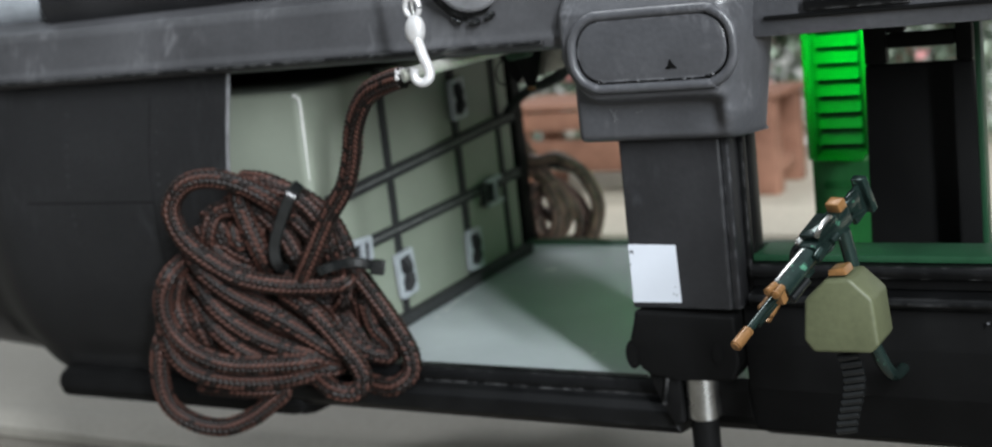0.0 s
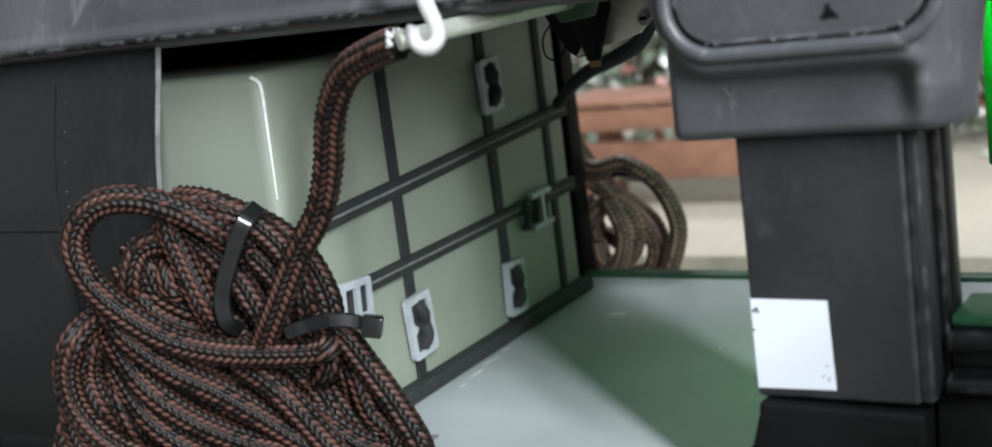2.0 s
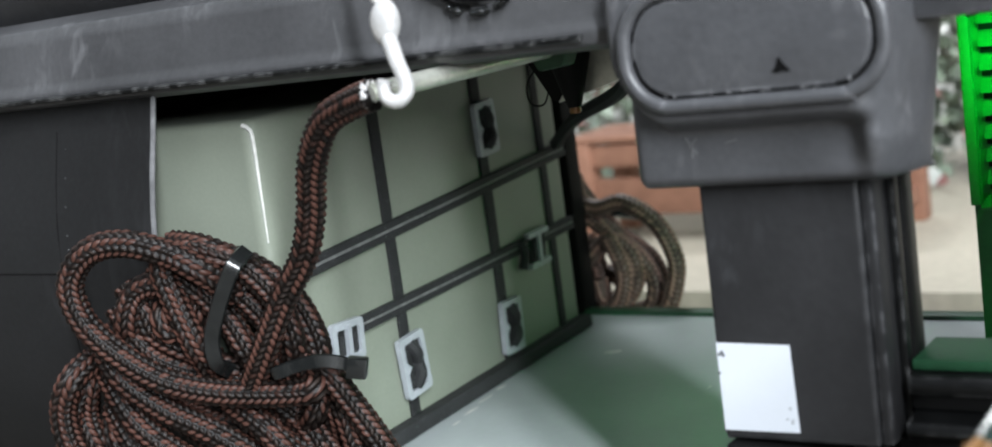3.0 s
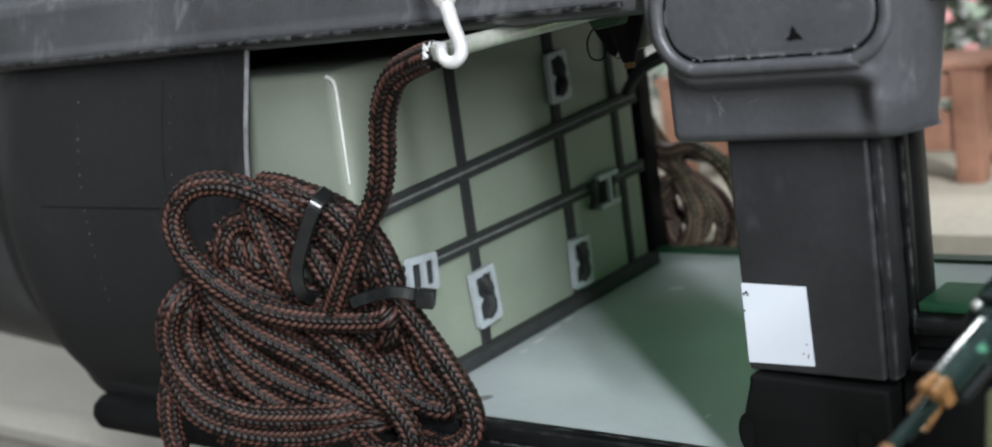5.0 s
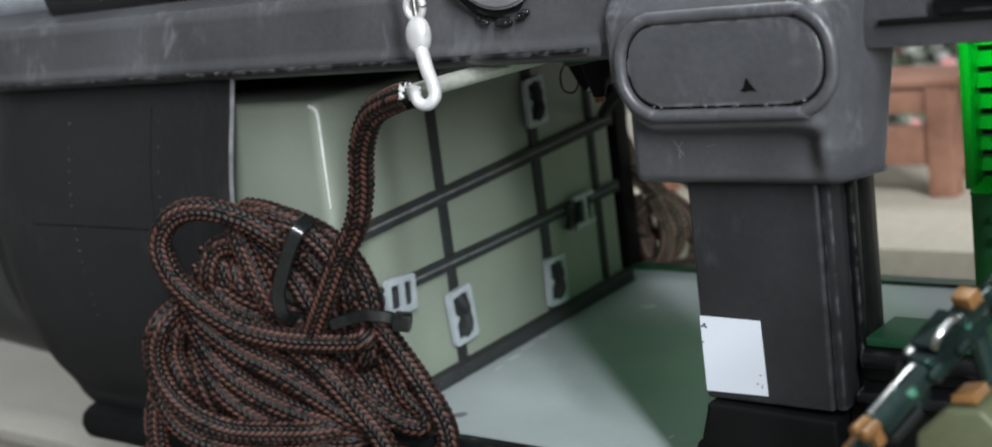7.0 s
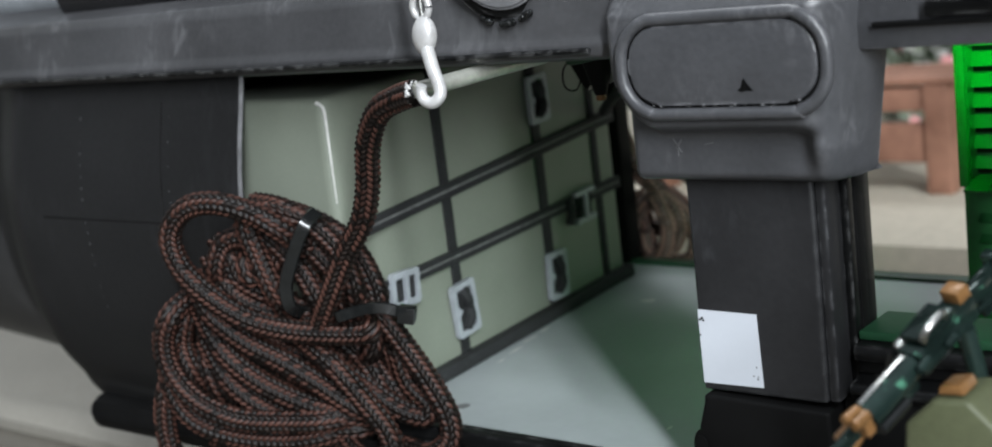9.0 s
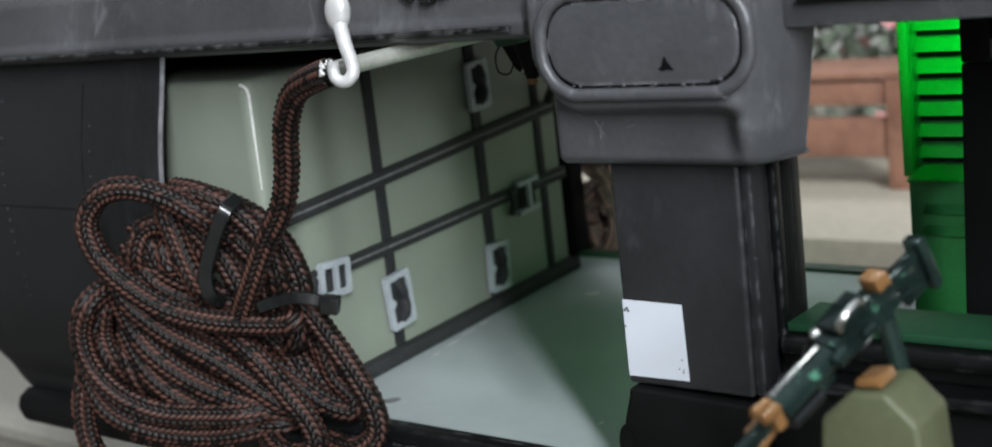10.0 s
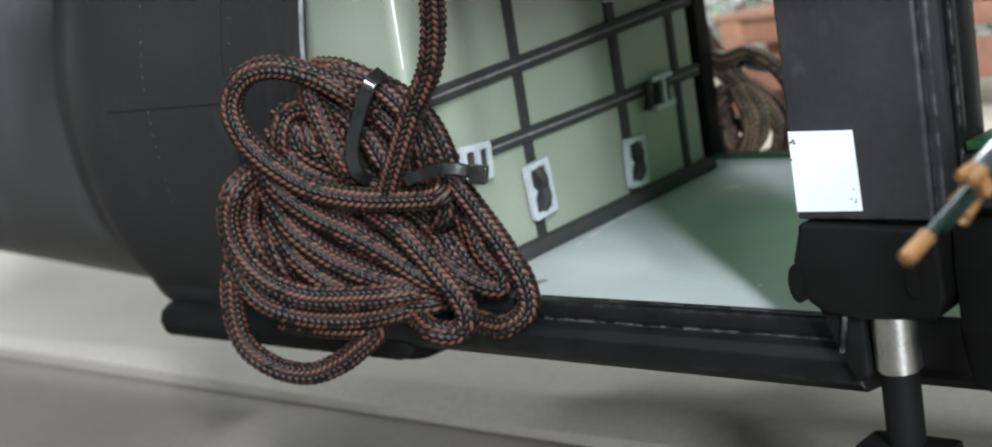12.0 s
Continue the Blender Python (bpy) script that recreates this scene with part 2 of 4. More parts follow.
TABLE = material("pale_grey_table_cloth", (0.305, 0.286, 0.246), 0.7, spread=0.1, size=9, fine=500, bump=0.1)
BEIGE = material("beige_board", (0.56, 0.50, 0.40), 0.7, spread=0.08, size=12, fine=300)
WALLM = material("white_plaster", (0.78, 0.78, 0.76), 0.8, spread=0.04, size=4, fine=90)
LEAF = material("grey_green_leaves", (0.12, 0.17, 0.11), 0.5, spread=0.45, size=30, fine=200, tint=(0.30, 0.35, 0.27))
PETAL = material("pink_petals", (0.68, 0.30, 0.29), 0.55, spread=0.2, size=60)
PALE = material("white_petals", (0.78, 0.79, 0.75), 0.5, spread=0.08, size=60)
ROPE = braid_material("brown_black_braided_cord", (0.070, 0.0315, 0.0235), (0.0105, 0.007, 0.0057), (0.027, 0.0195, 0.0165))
# the near cord made paler, to paint in the light on the far coil
ROPE_FAR = braid_material("lit_brown_braided_cord", (0.25, 0.155, 0.12), (0.11, 0.075, 0.062), (0.19, 0.145, 0.125))

# emission for the panel that stands in for the bright background
GLOW = bpy.data.materials.new("backdrop_glow")
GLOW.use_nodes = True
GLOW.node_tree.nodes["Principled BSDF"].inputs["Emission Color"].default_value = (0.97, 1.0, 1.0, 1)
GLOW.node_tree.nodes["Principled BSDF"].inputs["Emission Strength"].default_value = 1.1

# ---------- helpers; all lengths below are millimetres ----------
MM = 0.001


def smooth(me, angle=40):
    for p in me.polygons:
        p.use_smooth = True
    me.set_sharp_from_angle(angle=radians(angle))


def part(name, bm, mat, parent=None, label="", angle=40):
    bmesh.ops.recalc_face_normals(bm, faces=bm.faces)
    for v in bm.verts:
        v.co *= MM
    me = bpy.data.meshes.new(name)
    bm.to_mesh(me)
    bm.free()
    me.materials.append(mat)
    smooth(me, angle)
    ob = new(name, me)
    ob.parent = parent
    return tagged(ob, label)


def thing(name, label, category, at=(0, 0, 0), group="", kind=""):
    ob = new(name)
    ob.location = Vector(at) * MM
    ob.empty_display_size = 0.01
    return tagged(ob, label, category, group, kind)


def box(x0, x1, y0, y1, z0, z1, bevel=0.0, bm=None, seg=2):
    bm = bm or bmesh.new()
    vs = bmesh.ops.create_cube(bm, size=1.0)["verts"]
    for v in vs:
        v.co = Vector(((x0 + x1) / 2 + v.co.x * (x1 - x0), (y0 + y1) / 2 + v.co.y * (y1 - y0), (z0 + z1) / 2 + v.co.z * (z1 - z0)))
    if bevel:
        es = list({e for v in vs for e in v.link_edges})
        bmesh.ops.bevel(bm, geom=es, offset=bevel, segments=seg, affect="EDGES", profile=0.6)
    return bm


def prism(outline, axis, lo, hi, bevel=0.0, bm=None, seg=2):
    """An outline in the two other axes, drawn out along one axis."""
    bm = bm or bmesh.new()

    def put(a, b, c):
        return {"x": (c, a, b), "y": (a, c, b), "z": (a, b, c)}[axis]

    low = [bm.verts.new(put(a, b, lo)) for a, b in outline]
    high = [bm.verts.new(put(a, b, hi)) for a, b in outline]
    fs = [bm.faces.new(low), bm.faces.new(high[::-1])]
    k = len(outline)
    for i in range(k):
        fs.append(bm.faces.new((low[i], high[i], high[(i + 1) % k], low[(i + 1) % k])))
    if bevel:
        es = list({e for f in fs for e in f.edges})
        bmesh.ops.bevel(bm, geom=es, offset=bevel, segments=seg, affect="EDGES", profile=0.6)
    return bm


def oval(w, h, r, steps=8):
    """A rounded rectangle about the origin."""
    pts = []
    for cx, cy, a0 in ((w / 2 - r, h / 2 - r, 0), (-w / 2 + r, h / 2 - r, 90), (-w / 2 + r, -h / 2 + r, 180), (w / 2 - r, -h / 2 + r, 270)):
        for i in range(steps + 1):
            a = radians(a0 + 90 * i / steps)
            pts.append((cx + r * math.cos(a), cy + r * math.sin(a)))
    return pts


def spline(points, step, closed=False):
    """A smooth line (Catmull-Rom) through the points, in even steps."""
    p = [Vector(q) for q in points]
    k = len(p)
    dense = []
    for i in range(k if closed else k - 1):
        if closed:
            a, b, c, d = p[i - 1], p[i], p[(i + 1) % k], p[(i + 2) % k]
        else:
            a, b, c, d = p[max(i - 1, 0)], p[i], p[i + 1], p[min(i + 2, k - 1)]
        for j in range(24):
            t = j / 24
            dense.append(0.5 * ((2 * b) + (c - a) * t + (2 * a - 5 * b + 4 * c - d) * t * t + (3 * b - a - 3 * c + d) * t**3))
    dense.append(p[0] if closed else p[-1])
    out, left = [dense[0]], step
    for a, b in zip(dense, dense[1:]):
        run = (b - a).length
        while run >= left > 0:
            a = a + (b - a) * (left / run)
            run -= left
            out.append(a)
            left = step
        left -= run
    return out


def tube(bm, points, radius, seg=16, step=1.0, braid=0.0, stitch=1.05, columns=10, cap=True, closed=False):
    """A round cord along a smooth line; braid: how proud its stitches stand. Its UV runs in columns and stitches."""
    line = spline(points, step, closed)
    uvl = bm.loops.layers.uv.verify()
    up = Vector((0.31, 0.2, 0.93))
    rings, prev = [], None
    for i, c in enumerate(line):
        d = (line[min(i + 1, len(line) - 1)] - line[max(i - 1, 0)]).normalized()
        side = d.cross(up).normalized() if prev is None else (prev - d * prev.dot(d)).normalized()
        prev = side
        other = d.cross(side)
        ring = []
        for k in range(seg):
            a = 2 * math.pi * k / seg
            r = radius(i / (len(line) - 1)) if callable(radius) else radius
            if braid:
                u, v = columns * k / seg, i * step / stitch
                odd = math.floor(u) % 2
                row = v + 0.5 * odd + 0.75 * (u % 1) * (1 - 2 * odd)
                r += braid * (abs(math.sin(math.pi * (u % 1))) * abs(math.sin(math.pi * row)) ** 0.6 - 0.5)
            ring.append(bm.verts.new(c + (side * math.cos(a) + other * math.sin(a)) * r))
        rings.append(ring)
    for i in range(len(rings) - 1):
        for k in range(seg):
            f = bm.faces.new((rings[i][k], rings[i][(k + 1) % seg], rings[i + 1][(k + 1) % seg], rings[i + 1][k]))
            us = (columns * k / seg, columns * (k + 1) / seg)
            v0, v1 = i * step / stitch, (i + 1) * step / stitch
            for lp, q in zip(f.loops, ((us[0], v0), (us[1], v0), (us[1], v1), (us[0], v1))):
                lp[uvl].uv = q
    if closed:
        for k in range(seg):
            bm.faces.new((rings[-1][k], rings[-1][(k + 1) % seg], rings[0][(k + 1) % seg], rings[0][k]))
    elif cap:
        bm.faces.new(rings[0][::-1])
        bm.faces.new(rings[-1])
    return bm


def rod(a, b, radius, bm=None, seg=20, bevel=0.0):
    """A straight round bar from a to b."""
    bm = bm or bmesh.new()
    a, b = Vector(a), Vector(b)
    q = (b - a).to_track_quat("Z", "Y")
    vs = bmesh.ops.create_cone(bm, cap_ends=True, segments=seg, radius1=radius, radius2=radius, depth=(b - a).length)["verts"]
    if bevel:
        es = [e for e in {e for v in vs for e in v.link_edges} if any(len(f.verts) > 4 for f in e.link_faces)]
        made = bmesh.ops.bevel(bm, geom=es, offset=bevel, segments=2, affect="EDGES")
        vs = list({v for v in vs if v.is_valid} | set(made["verts"]))
    for v in vs:
        v.co = q @ v.co + (a + b) / 2
    return bm


def lean(bm):
    """The cabin floor rises a little towards the far side."""
    for v in bm.verts:
        v.co.z += 0.04 * v.co.y
    return bm


# ---------- ground, table, room ----------
def sheet(name, x0, x1, y0, y1, z, mat, label, category, thick=20.0, wave=0.0):
    bm = bmesh.new()
    nx, ny = 80, 160 if wave else 4
    grid = [[bm.verts.new((x0 + (x1 - x0) * i / nx, y0 + (y1 - y0) * j / ny, 0)) for i in range(nx + 1)] for j in range(ny + 1)]
    for row in grid:
        for v in row:
            fold = v.co.y - (62 + 0.02 * v.co.x)
            v.co.z = z + (4 * math.exp(-((fold / 10) ** 2)) if wave else 0) + wave * noise.noise(Vector((v.co.x * 0.006, v.co.y * 0.012, 3.1)))
    for j in range(ny):
        for i in range(nx):
            bm.faces.new((grid[j][i], grid[j][i + 1], grid[j + 1][i + 1], grid[j + 1][i]))
    bottom = z - thick
    ext = bmesh.ops.extrude_face_region(bm, geom=bm.faces[:])
    for v in ext["geom"]:
        if isinstance(v, bmesh.types.BMVert):
            v.co.z = bottom
    ob = part(name, bm, mat, None, label)
    return tagged(ob, "", category, "", "structure")


sheet("ground", -4000, 4000, -4000, 4000, -800, BEIGE, "pale beige floor of the room", "floor", 60)
table = sheet("table", -1300, 900, -700, 900, -54, BOARD, "pale worn table top", "table", 30)
for leg_x in (-1230, 830):
    for leg_y in (-630, 830):
        part("leg", box(leg_x - 30, leg_x + 30, leg_y - 30, leg_y + 30, -800, -84.5, 4.0), WOODM, table)
sheet("cloth", -1250, 400, 48, 880, -51.6, TABLE, "pale grey cloth with soft folds on the table", "cloth", 2.2, 2.0)


def room():
    """White walls far behind, closing the place, and the tall window that the daylight comes through."""
    turn = pose(2.3 / MM, -2.28 / MM, 0, 0, 0, 45)
    bm = bmesh.new()
    for x0, x1, z0, z1 in ((-1500, -290, -800, 3400), (290, 1500, -800, 3400), (-290, 290, 3200, 3400), (-290, 290, -800, 350)):
        box(x0, x1, -60, 60, z0, z1, 0, bm)
    for v in bm.verts:
        v.co = turn @ v.co
    tagged(part("wall_south", bm, WALLM, None, "plain white wall with a tall window opening"), "", "wall", "", "structure")
    bm = box(-4000, 4000, 3900, 4000, -800, 2200)
    tagged(part("wall_north", bm, WALLM, None, "plain white plaster wall"), "", "wall", "", "structure")
    # glowing panel added before the wall, in place of the overexposed background
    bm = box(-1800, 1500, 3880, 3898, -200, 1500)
    tagged(part("backdrop", bm, GLOW, None, "glowing panel added before the wall for the overexposed background"), "", "backdrop", "", "structure")
    bm = box(-4100, -4000, -1000, 4000, -800, 2200)
    tagged(part("wall_west", bm, WALLM, None, "plain white plaster wall"), "", "wall", "", "structure")


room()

# a low beige board behind, on which the bench stands
board = sheet("board", -330, 420, 225, 520, -19, BEIGE, "raised beige display board on the table", "board", 29)


def bench():
    ob = thing("bench", "small reddish-brown wooden bench on the beige board", "bench", (-60, 305, -19))
    for x in (-75, 49):
        part("leg", box(x - 5, x + 5, -5, 5, 0, 42, 1.0), WOODM, ob)
        part("rear_leg", box(x - 4.5, x + 4.5, 30, 39, 0, 42, 1.0), WOODM, ob)
        part("side_rail", box(x - 3, x + 3, 5.2, 29.8, 8, 14, 0.8), WOODM, ob)
    part("front_rail", box(-69.8, 43.8, -3.5, 3.5, 32, 41, 0.8), WOODM, ob)
    part("front_rail", box(-69.8, 43.8, -3, 3, 12, 27, 0.8), WOODM, ob)
    for k in range(4):
        part("slat", box(-82, 56, -5 + 10.5 * k, 4 + 10.5 * k, 42.2, 45, 0.6), WOODM, ob)
    return ob


bench()


def bush(x, y, z, wide, high, deep, count, seed):
    """A flowering shrub: stems, many small leaves and scattered blossoms."""
    rnd = random.Random(seed)
    ob = thing("flowering_shrub", "bushy plant with grey-green leaves, pink and white blossoms", "plant", (x, y, z), "shrubs behind the bench")
    stems, leaves, pink, white = bmesh.new(), bmesh.new(), bmesh.new(), bmesh.new()
    for k in range(14):
        tx, ty, tz = (rnd.uniform(-0.5, 0.5) * wide, rnd.uniform(-0.5, 0.5) * deep, rnd.uniform(0.5, 1.0) * high)
        tube(stems, [(tx * 0.1, ty * 0.1, 0), (tx * 0.4, ty * 0.4, tz * 0.5), (tx, ty, tz)], lambda s: 2.2 - 1.5 * s, 6, 12.0)
    for k in range(count):
        c = Vector((rnd.gauss(0, 0.28) * wide, rnd.gauss(0, 0.28) * deep, abs(rnd.gauss(0.5, 0.26)) * high))
        pick = rnd.random()
        bm, size = (leaves, rnd.uniform(5, 11)) if pick < 0.8 else (pink, rnd.uniform(5, 9)) if pick < 0.86 else (white, rnd.uniform(4, 8))
        turn = Euler((rnd.uniform(-1.2, 1.2), rnd.uniform(-1.2, 1.2), rnd.uniform(0, 6.3))).to_matrix()
        rows = ((0, 0, 0), (0.45, -0.42, 0.08), (0.55, 0, -0.05), (0.45, 0.42, 0.08), (1.15, 0, -0.12))
        a, b, m_, d, e = (bm.verts.new(c + turn @ (Vector(q) * size)) for q in rows)
        for tri in ((a, b, m_), (a, m_, d), (b, e, m_), (m_, e, d)):
            bm.faces.new(tri)
    tagged(part("stem", stems, WOODM, ob), "", "", "", "stuff")
    for nm, bm, mat in (("leaves", leaves, LEAF), ("pink_blossoms", pink, PETAL), ("white_blossoms", white, PALE)):
        tagged(part(nm, bm, mat, ob), "", "", "", "stuff")


bush(-150, 440, -19, 200, 190, 90, 5200, 1)
bush(10, 450, -19, 200, 180, 90, 5200, 2)
bush(170, 450, -19, 160, 80, 80, 1500, 3)

# ---------- the model helicopter ----------
heli = thing("model_helicopter", "large matte black scale-model helicopter with an open cabin door", "model helicopter", (76, -7, -54))
heli_low = Vector((76, -7, -54))


def hpart(name, bm, mat, label="", parent=None, angle=40):
    """A part of the helicopter, given in the place's own millimetres."""
    for v in bm.verts:
        v.co -= heli_low
    return part(name, bm, mat, parent or heli, label, angle)


def section(x):
    """The side of the rear fuselage at x: (y, z) from the roof down to the belly."""
    s = max(0.0, min(1.0, (-x - 112) / 58))
    s = s * s * (3 - 2 * s)
    draw = 24 * s
    prof = [(-11.0, 81), (-13.5, 70), (-15.5, 62), (-17, 54), (-17.6, 46), (-17.5, 38), (-16.9, 30), (-15.7, 22), (-13.6, 14), (-10.4, 6.5), (-6.2, 0), (-3, -6), (4, -11), (16, -14)]
    return [(y + draw, 36 + (z - 36) * (1 - 0.03 * s)) for y, z in prof]


def rear_hull():
    xs = [-35 - 3.0 * i for i in range(45)]
    bm = bmesh.new()
    rows = []
    for x in xs:
        prof = [Vector((x, y, z)) for y, z in section(x)]
        line = spline(prof, 2.2)
        rows.append([bm.verts.new(p) for p in line[:58]])
    k = min(len(r) for r in rows)
    for a, b in zip(rows, rows[1:]):
        for i in range(k - 1):
            bm.faces.new((a[i], a[i + 1], b[i + 1], b[i]))
    solid = bmesh.ops.solidify(bm, geom=bm.faces[:], thickness=-1.6)
    hpart("rear_hull", bm, HULL, "curved dark grey rear fuselage skin with faint rivets")
    # the skin's bright worn edge at the door opening
    pts = [(-34.6, y - 0.15, z) for y, z in section(-35)[:9]]
    hpart("door_edge", tube(bmesh.new(), pts, 0.5, 8, 1.5), EDGE, "worn grey metal edge of the doorway")
    # narrower tail behind the rim
    bm = bmesh.new()
    rows = []
    for x in [-160 - 8 * i for i in range(22)]:
        w = 1 - 0.012 * (-160 - x) / 8
        rows.append([bm.verts.new(Vector((x, 56 - 40 * w * math.cos(a), 24 + (45 if a < 0 else 82) * w * math.sin(a)))) for a in [math.pi * (j / 24 - 0.5) for j in range(25)]])
    for a, b in zip(rows, rows[1:]):
        for i in range(24):
            bm.faces.new((a[i], a[i + 1], b[i + 1], b[i]))
    hpart("tail_section", bm, HULL)
    # rivet rows and panel seams
    riv, rnd = bmesh.new(), random.Random(21)
    for x in (-58, -90):
        for z in [24 + 2.6 * i for i in range(18)]:
            if rnd.random() < 0.2:
                continue
            y = np.interp(z, [p[1] for p in section(x)][::-1], [p[0] for p in section(x)][::-1])
            vs = bmesh.ops.create_icosphere(riv, subdivisions=2, radius=rnd.uniform(0.2, 0.36))["verts"]
            for v in vs:
                v.co += Vector((x, y, z))
    tagged(hpart("rivets", riv, HULL), "", "", "", "stuff")


rear_hull()


def hull_seams():
    """Thin panel seams along and across the hull."""
    def on_skin(x, z, lift):
        prof = section(x)
        return (x, float(np.interp(z, [p[1] for p in prof][::-1], [p[0] for p in prof][::-1])) - lift, z)

    hpart("panel_seam", tube(bmesh.new(), [on_skin(-60.5 - 6 * k, 45.5, -0.06) for k in range(9)], 0.2, 6, 2.0), DARK)
    hpart("panel_seam", tube(bmesh.new(), [on_skin(-60.5, 24 + 3 * k, -0.06) for k in range(17)], 0.18, 6, 2.0), DARK)


hull_seams()


def lower_keel():
    """Step and sill under the doorway and the belly fairing behind it."""
    prof = [(-3.0, 1.9), (-4.6, 1.6), (-5.4, -0.6), (-5.0, -1.6), (-6.9, -2.6), (-8.2, -4.2), (-8.4, -7.6), (-6.5, -9.6), (0, -10.5), (30, -11), (30, -6), (0, -1)]
    hpart("door_sill", prism(prof, "x", -36, 73.0, 0.35), SATIN, "black door sill with a stepped rail")
    bm = bmesh.new()
    prof = [(-4, -5.0), (-7.0, -6.6), (-8.0, -9.4), (-7, -12.6), (-2, -14.4), (20, -15.2), (30, -8), (12, -4)]
    prism(prof, "x", -120, -30, 3.6, bm, 6)
    # black where the hull paint would be, to put in the belly's shade
    hpart("belly_fairing", bm, DARK)
    hpart("sill_lip", box(-20, 64, -2.9, -1.4, 0.6, 1.9, 0.4), SATIN)


lower_keel()


def roof():
    prof = [(-10.5, 75.6), (-14.6, 76.6), (-15.2, 78.6), (-14.4, 80.2), (-13.4, 88.2), (-12.4, 90.4), (4, 96), (70, 99), (122, 96), (122, 84), (60, 84), (-6, 81)]
    hpart("roof_shell", prism(prof, "x", -170, 60, 0.5), ROOF, "dark roof side with a long ledge over the door")
    prof = [(-4.0, 74.8), (-10.4, 75.2), (-11.0, 79.2), (-10.6, 88.2), (-8.4, 90.4), (4, 96), (70, 99), (122, 96), (122, 84), (60, 84), (0, 80.5)]
    hpart("forward_roof_shell", prism(prof, "x", 96, 290, 0.5), HOUSE)
    prof = [(4, 96), (70, 99), (122, 96), (122, 84), (60, 84), (-2, 81), (-4, 90)]
    hpart("mid_roof_shell", prism(prof, "x", 60.2, 95.8, 0.3), HULL)
    # cowling along the roof's edge and the pale vent behind it
    hpart("cowling", rod((-100, 2, 98.6), (30, 2, 101), 11.5, None, 36, 2.0), BLACK, "round black engine cowling")
    hpart("exhaust", rod((-150, 2, 99), (-102, 2, 99.5), 8.0, None, 32, 1.0), BUCKLE, "pale grey exhaust duct")
    hpart("track_rail", tube(bmesh.new(), [(-150, -15.3, 77.6), (-40, -15.8, 77.6), (58, -15.8, 77.8)], 0.55, 8, 6.0), SATIN)
    # rail with hinge along the window's top
    hpart("window_rail", box(100, 290, -11.8, -10.6, 78.4, 79.2, 0.3), DARK)
    hpart("rail_clip", box(108, 128, -12.4, -10.8, 79.6, 82.0, 0.5), SATIN)


roof()


def hoist_mount():
    """The hoist drum on the roof's edge: black shell, pale grey face, glue where it is fixed."""
    c = Vector((37.0, -12.0, 93.0))
    m_ = hpart("hoist_drum", rod(c + Vector((-2, 6, 1)), c + Vector((1.0, -3.4, 0)), 10.2, None, 40, 1.2), SATIN, "glossy black hoist drum on the roof edge")
    face = rod(c + Vector((1.0, -3.6, 0)), c + Vector((1.4, -4.6, 0)), 7.6, None, 36, 0.5)
    for v in face.verts:
        v.co -= heli_low
    part("drum_face", face, DRUM, m_, "grey drum face")
    rnd = random.Random(4)
    bm = bmesh.new()
    for k in range(26):
        vs = bmesh.ops.create_icosphere(bm, subdivisions=2, radius=rnd.uniform(0.25, 0.75))["verts"]
        a = radians(rnd.uniform(-125, -50))
        p = c + Vector((9.6 * math.cos(a), -2.9 + rnd.uniform(-0.6, 0.4), 10.0 * math.sin(a))) - heli_low
        for v in vs:
            v.co = v.co + p
    tagged(part("glue", bm, TIE, m_, "clear glossy glue"), "", "", "", "stuff")


hoist_mount()


def cabin():
    bm = box(-64, 92, -2.4, 106, -1.0, 1.0, 0.0)
    floor = hpart("cabin_floor", lean(bm), FLOOR, "grey-green painted cabin floor with scuffs")
    rnd = random.Random(33)

    def scuff(x, y, w, h, turn, lift=1.02):
        rim = []
        for i in range(14):
            a = 2 * math.pi * i / 14
            r = rnd.uniform(0.75, 1.1)
            u, v = w * r * math.cos(a), h * r * math.sin(a)
            c_, s_ = math.cos(radians(turn)), math.sin(radians(turn))
            rim.append((x + u * c_ - v * s_, y + u * s_ + v * c_))
        bm = lean(prism(rim, "z", 0.98, lift))
        for v in bm.verts:
            v.co -= heli_low
        return bm

    part("paint_scuff", scuff(-2, 79, 2.2, 1.3, 20), WORN_EDGE, floor, "pale rubbed spot")
    for x, y, w, h in ((-14.5, 40, 2.6, 0.5), (-15.5, 47, 3.2, 0.45), (-16, 54, 2.2, 0.6), (-13.5, 33, 1.6, 0.4), (44, 12, 1.1, 0.35), (30, 60, 1.0, 0.3)):
        part("paint_scuff", scuff(x, y, w, h, 88), WORN_EDGE, floor, "pale rubbed spot")
    part("stain", scuff(-5, 7.6, 2.3, 1.4, 40), EDGE, floor, "small dark oval stain")
    hpart("front_floor", lean(box(92.1, 230, 1.0, 106, -1.0, 1.0)), LINER)
    hpart("far_sill", lean(box(-64, 230, 106.2, 110, -3.0, 2.0, 0.4)), LINER)
    hpart("ceiling_panel", box(-64, 230, 0, 118, 80.6, 82.4), DARK)
    # rear wall behind the crate, far wall's posts
    hpart("rear_wall", box(-66, -64.2, -8, 112, -2, 82), DARK)
    hpart("far_rear_skin", box(-64, -24, 106.2, 112, 2.4, 80.4, 0.6), DARK)
    hpart("far_post", box(81, 90, 104, 110, 6.4, 80.4, 0.6), LINER)
    hpart("far_header", box(-64, 230, 104, 112, 74.5, 80.4, 0.6), DARK)


cabin()


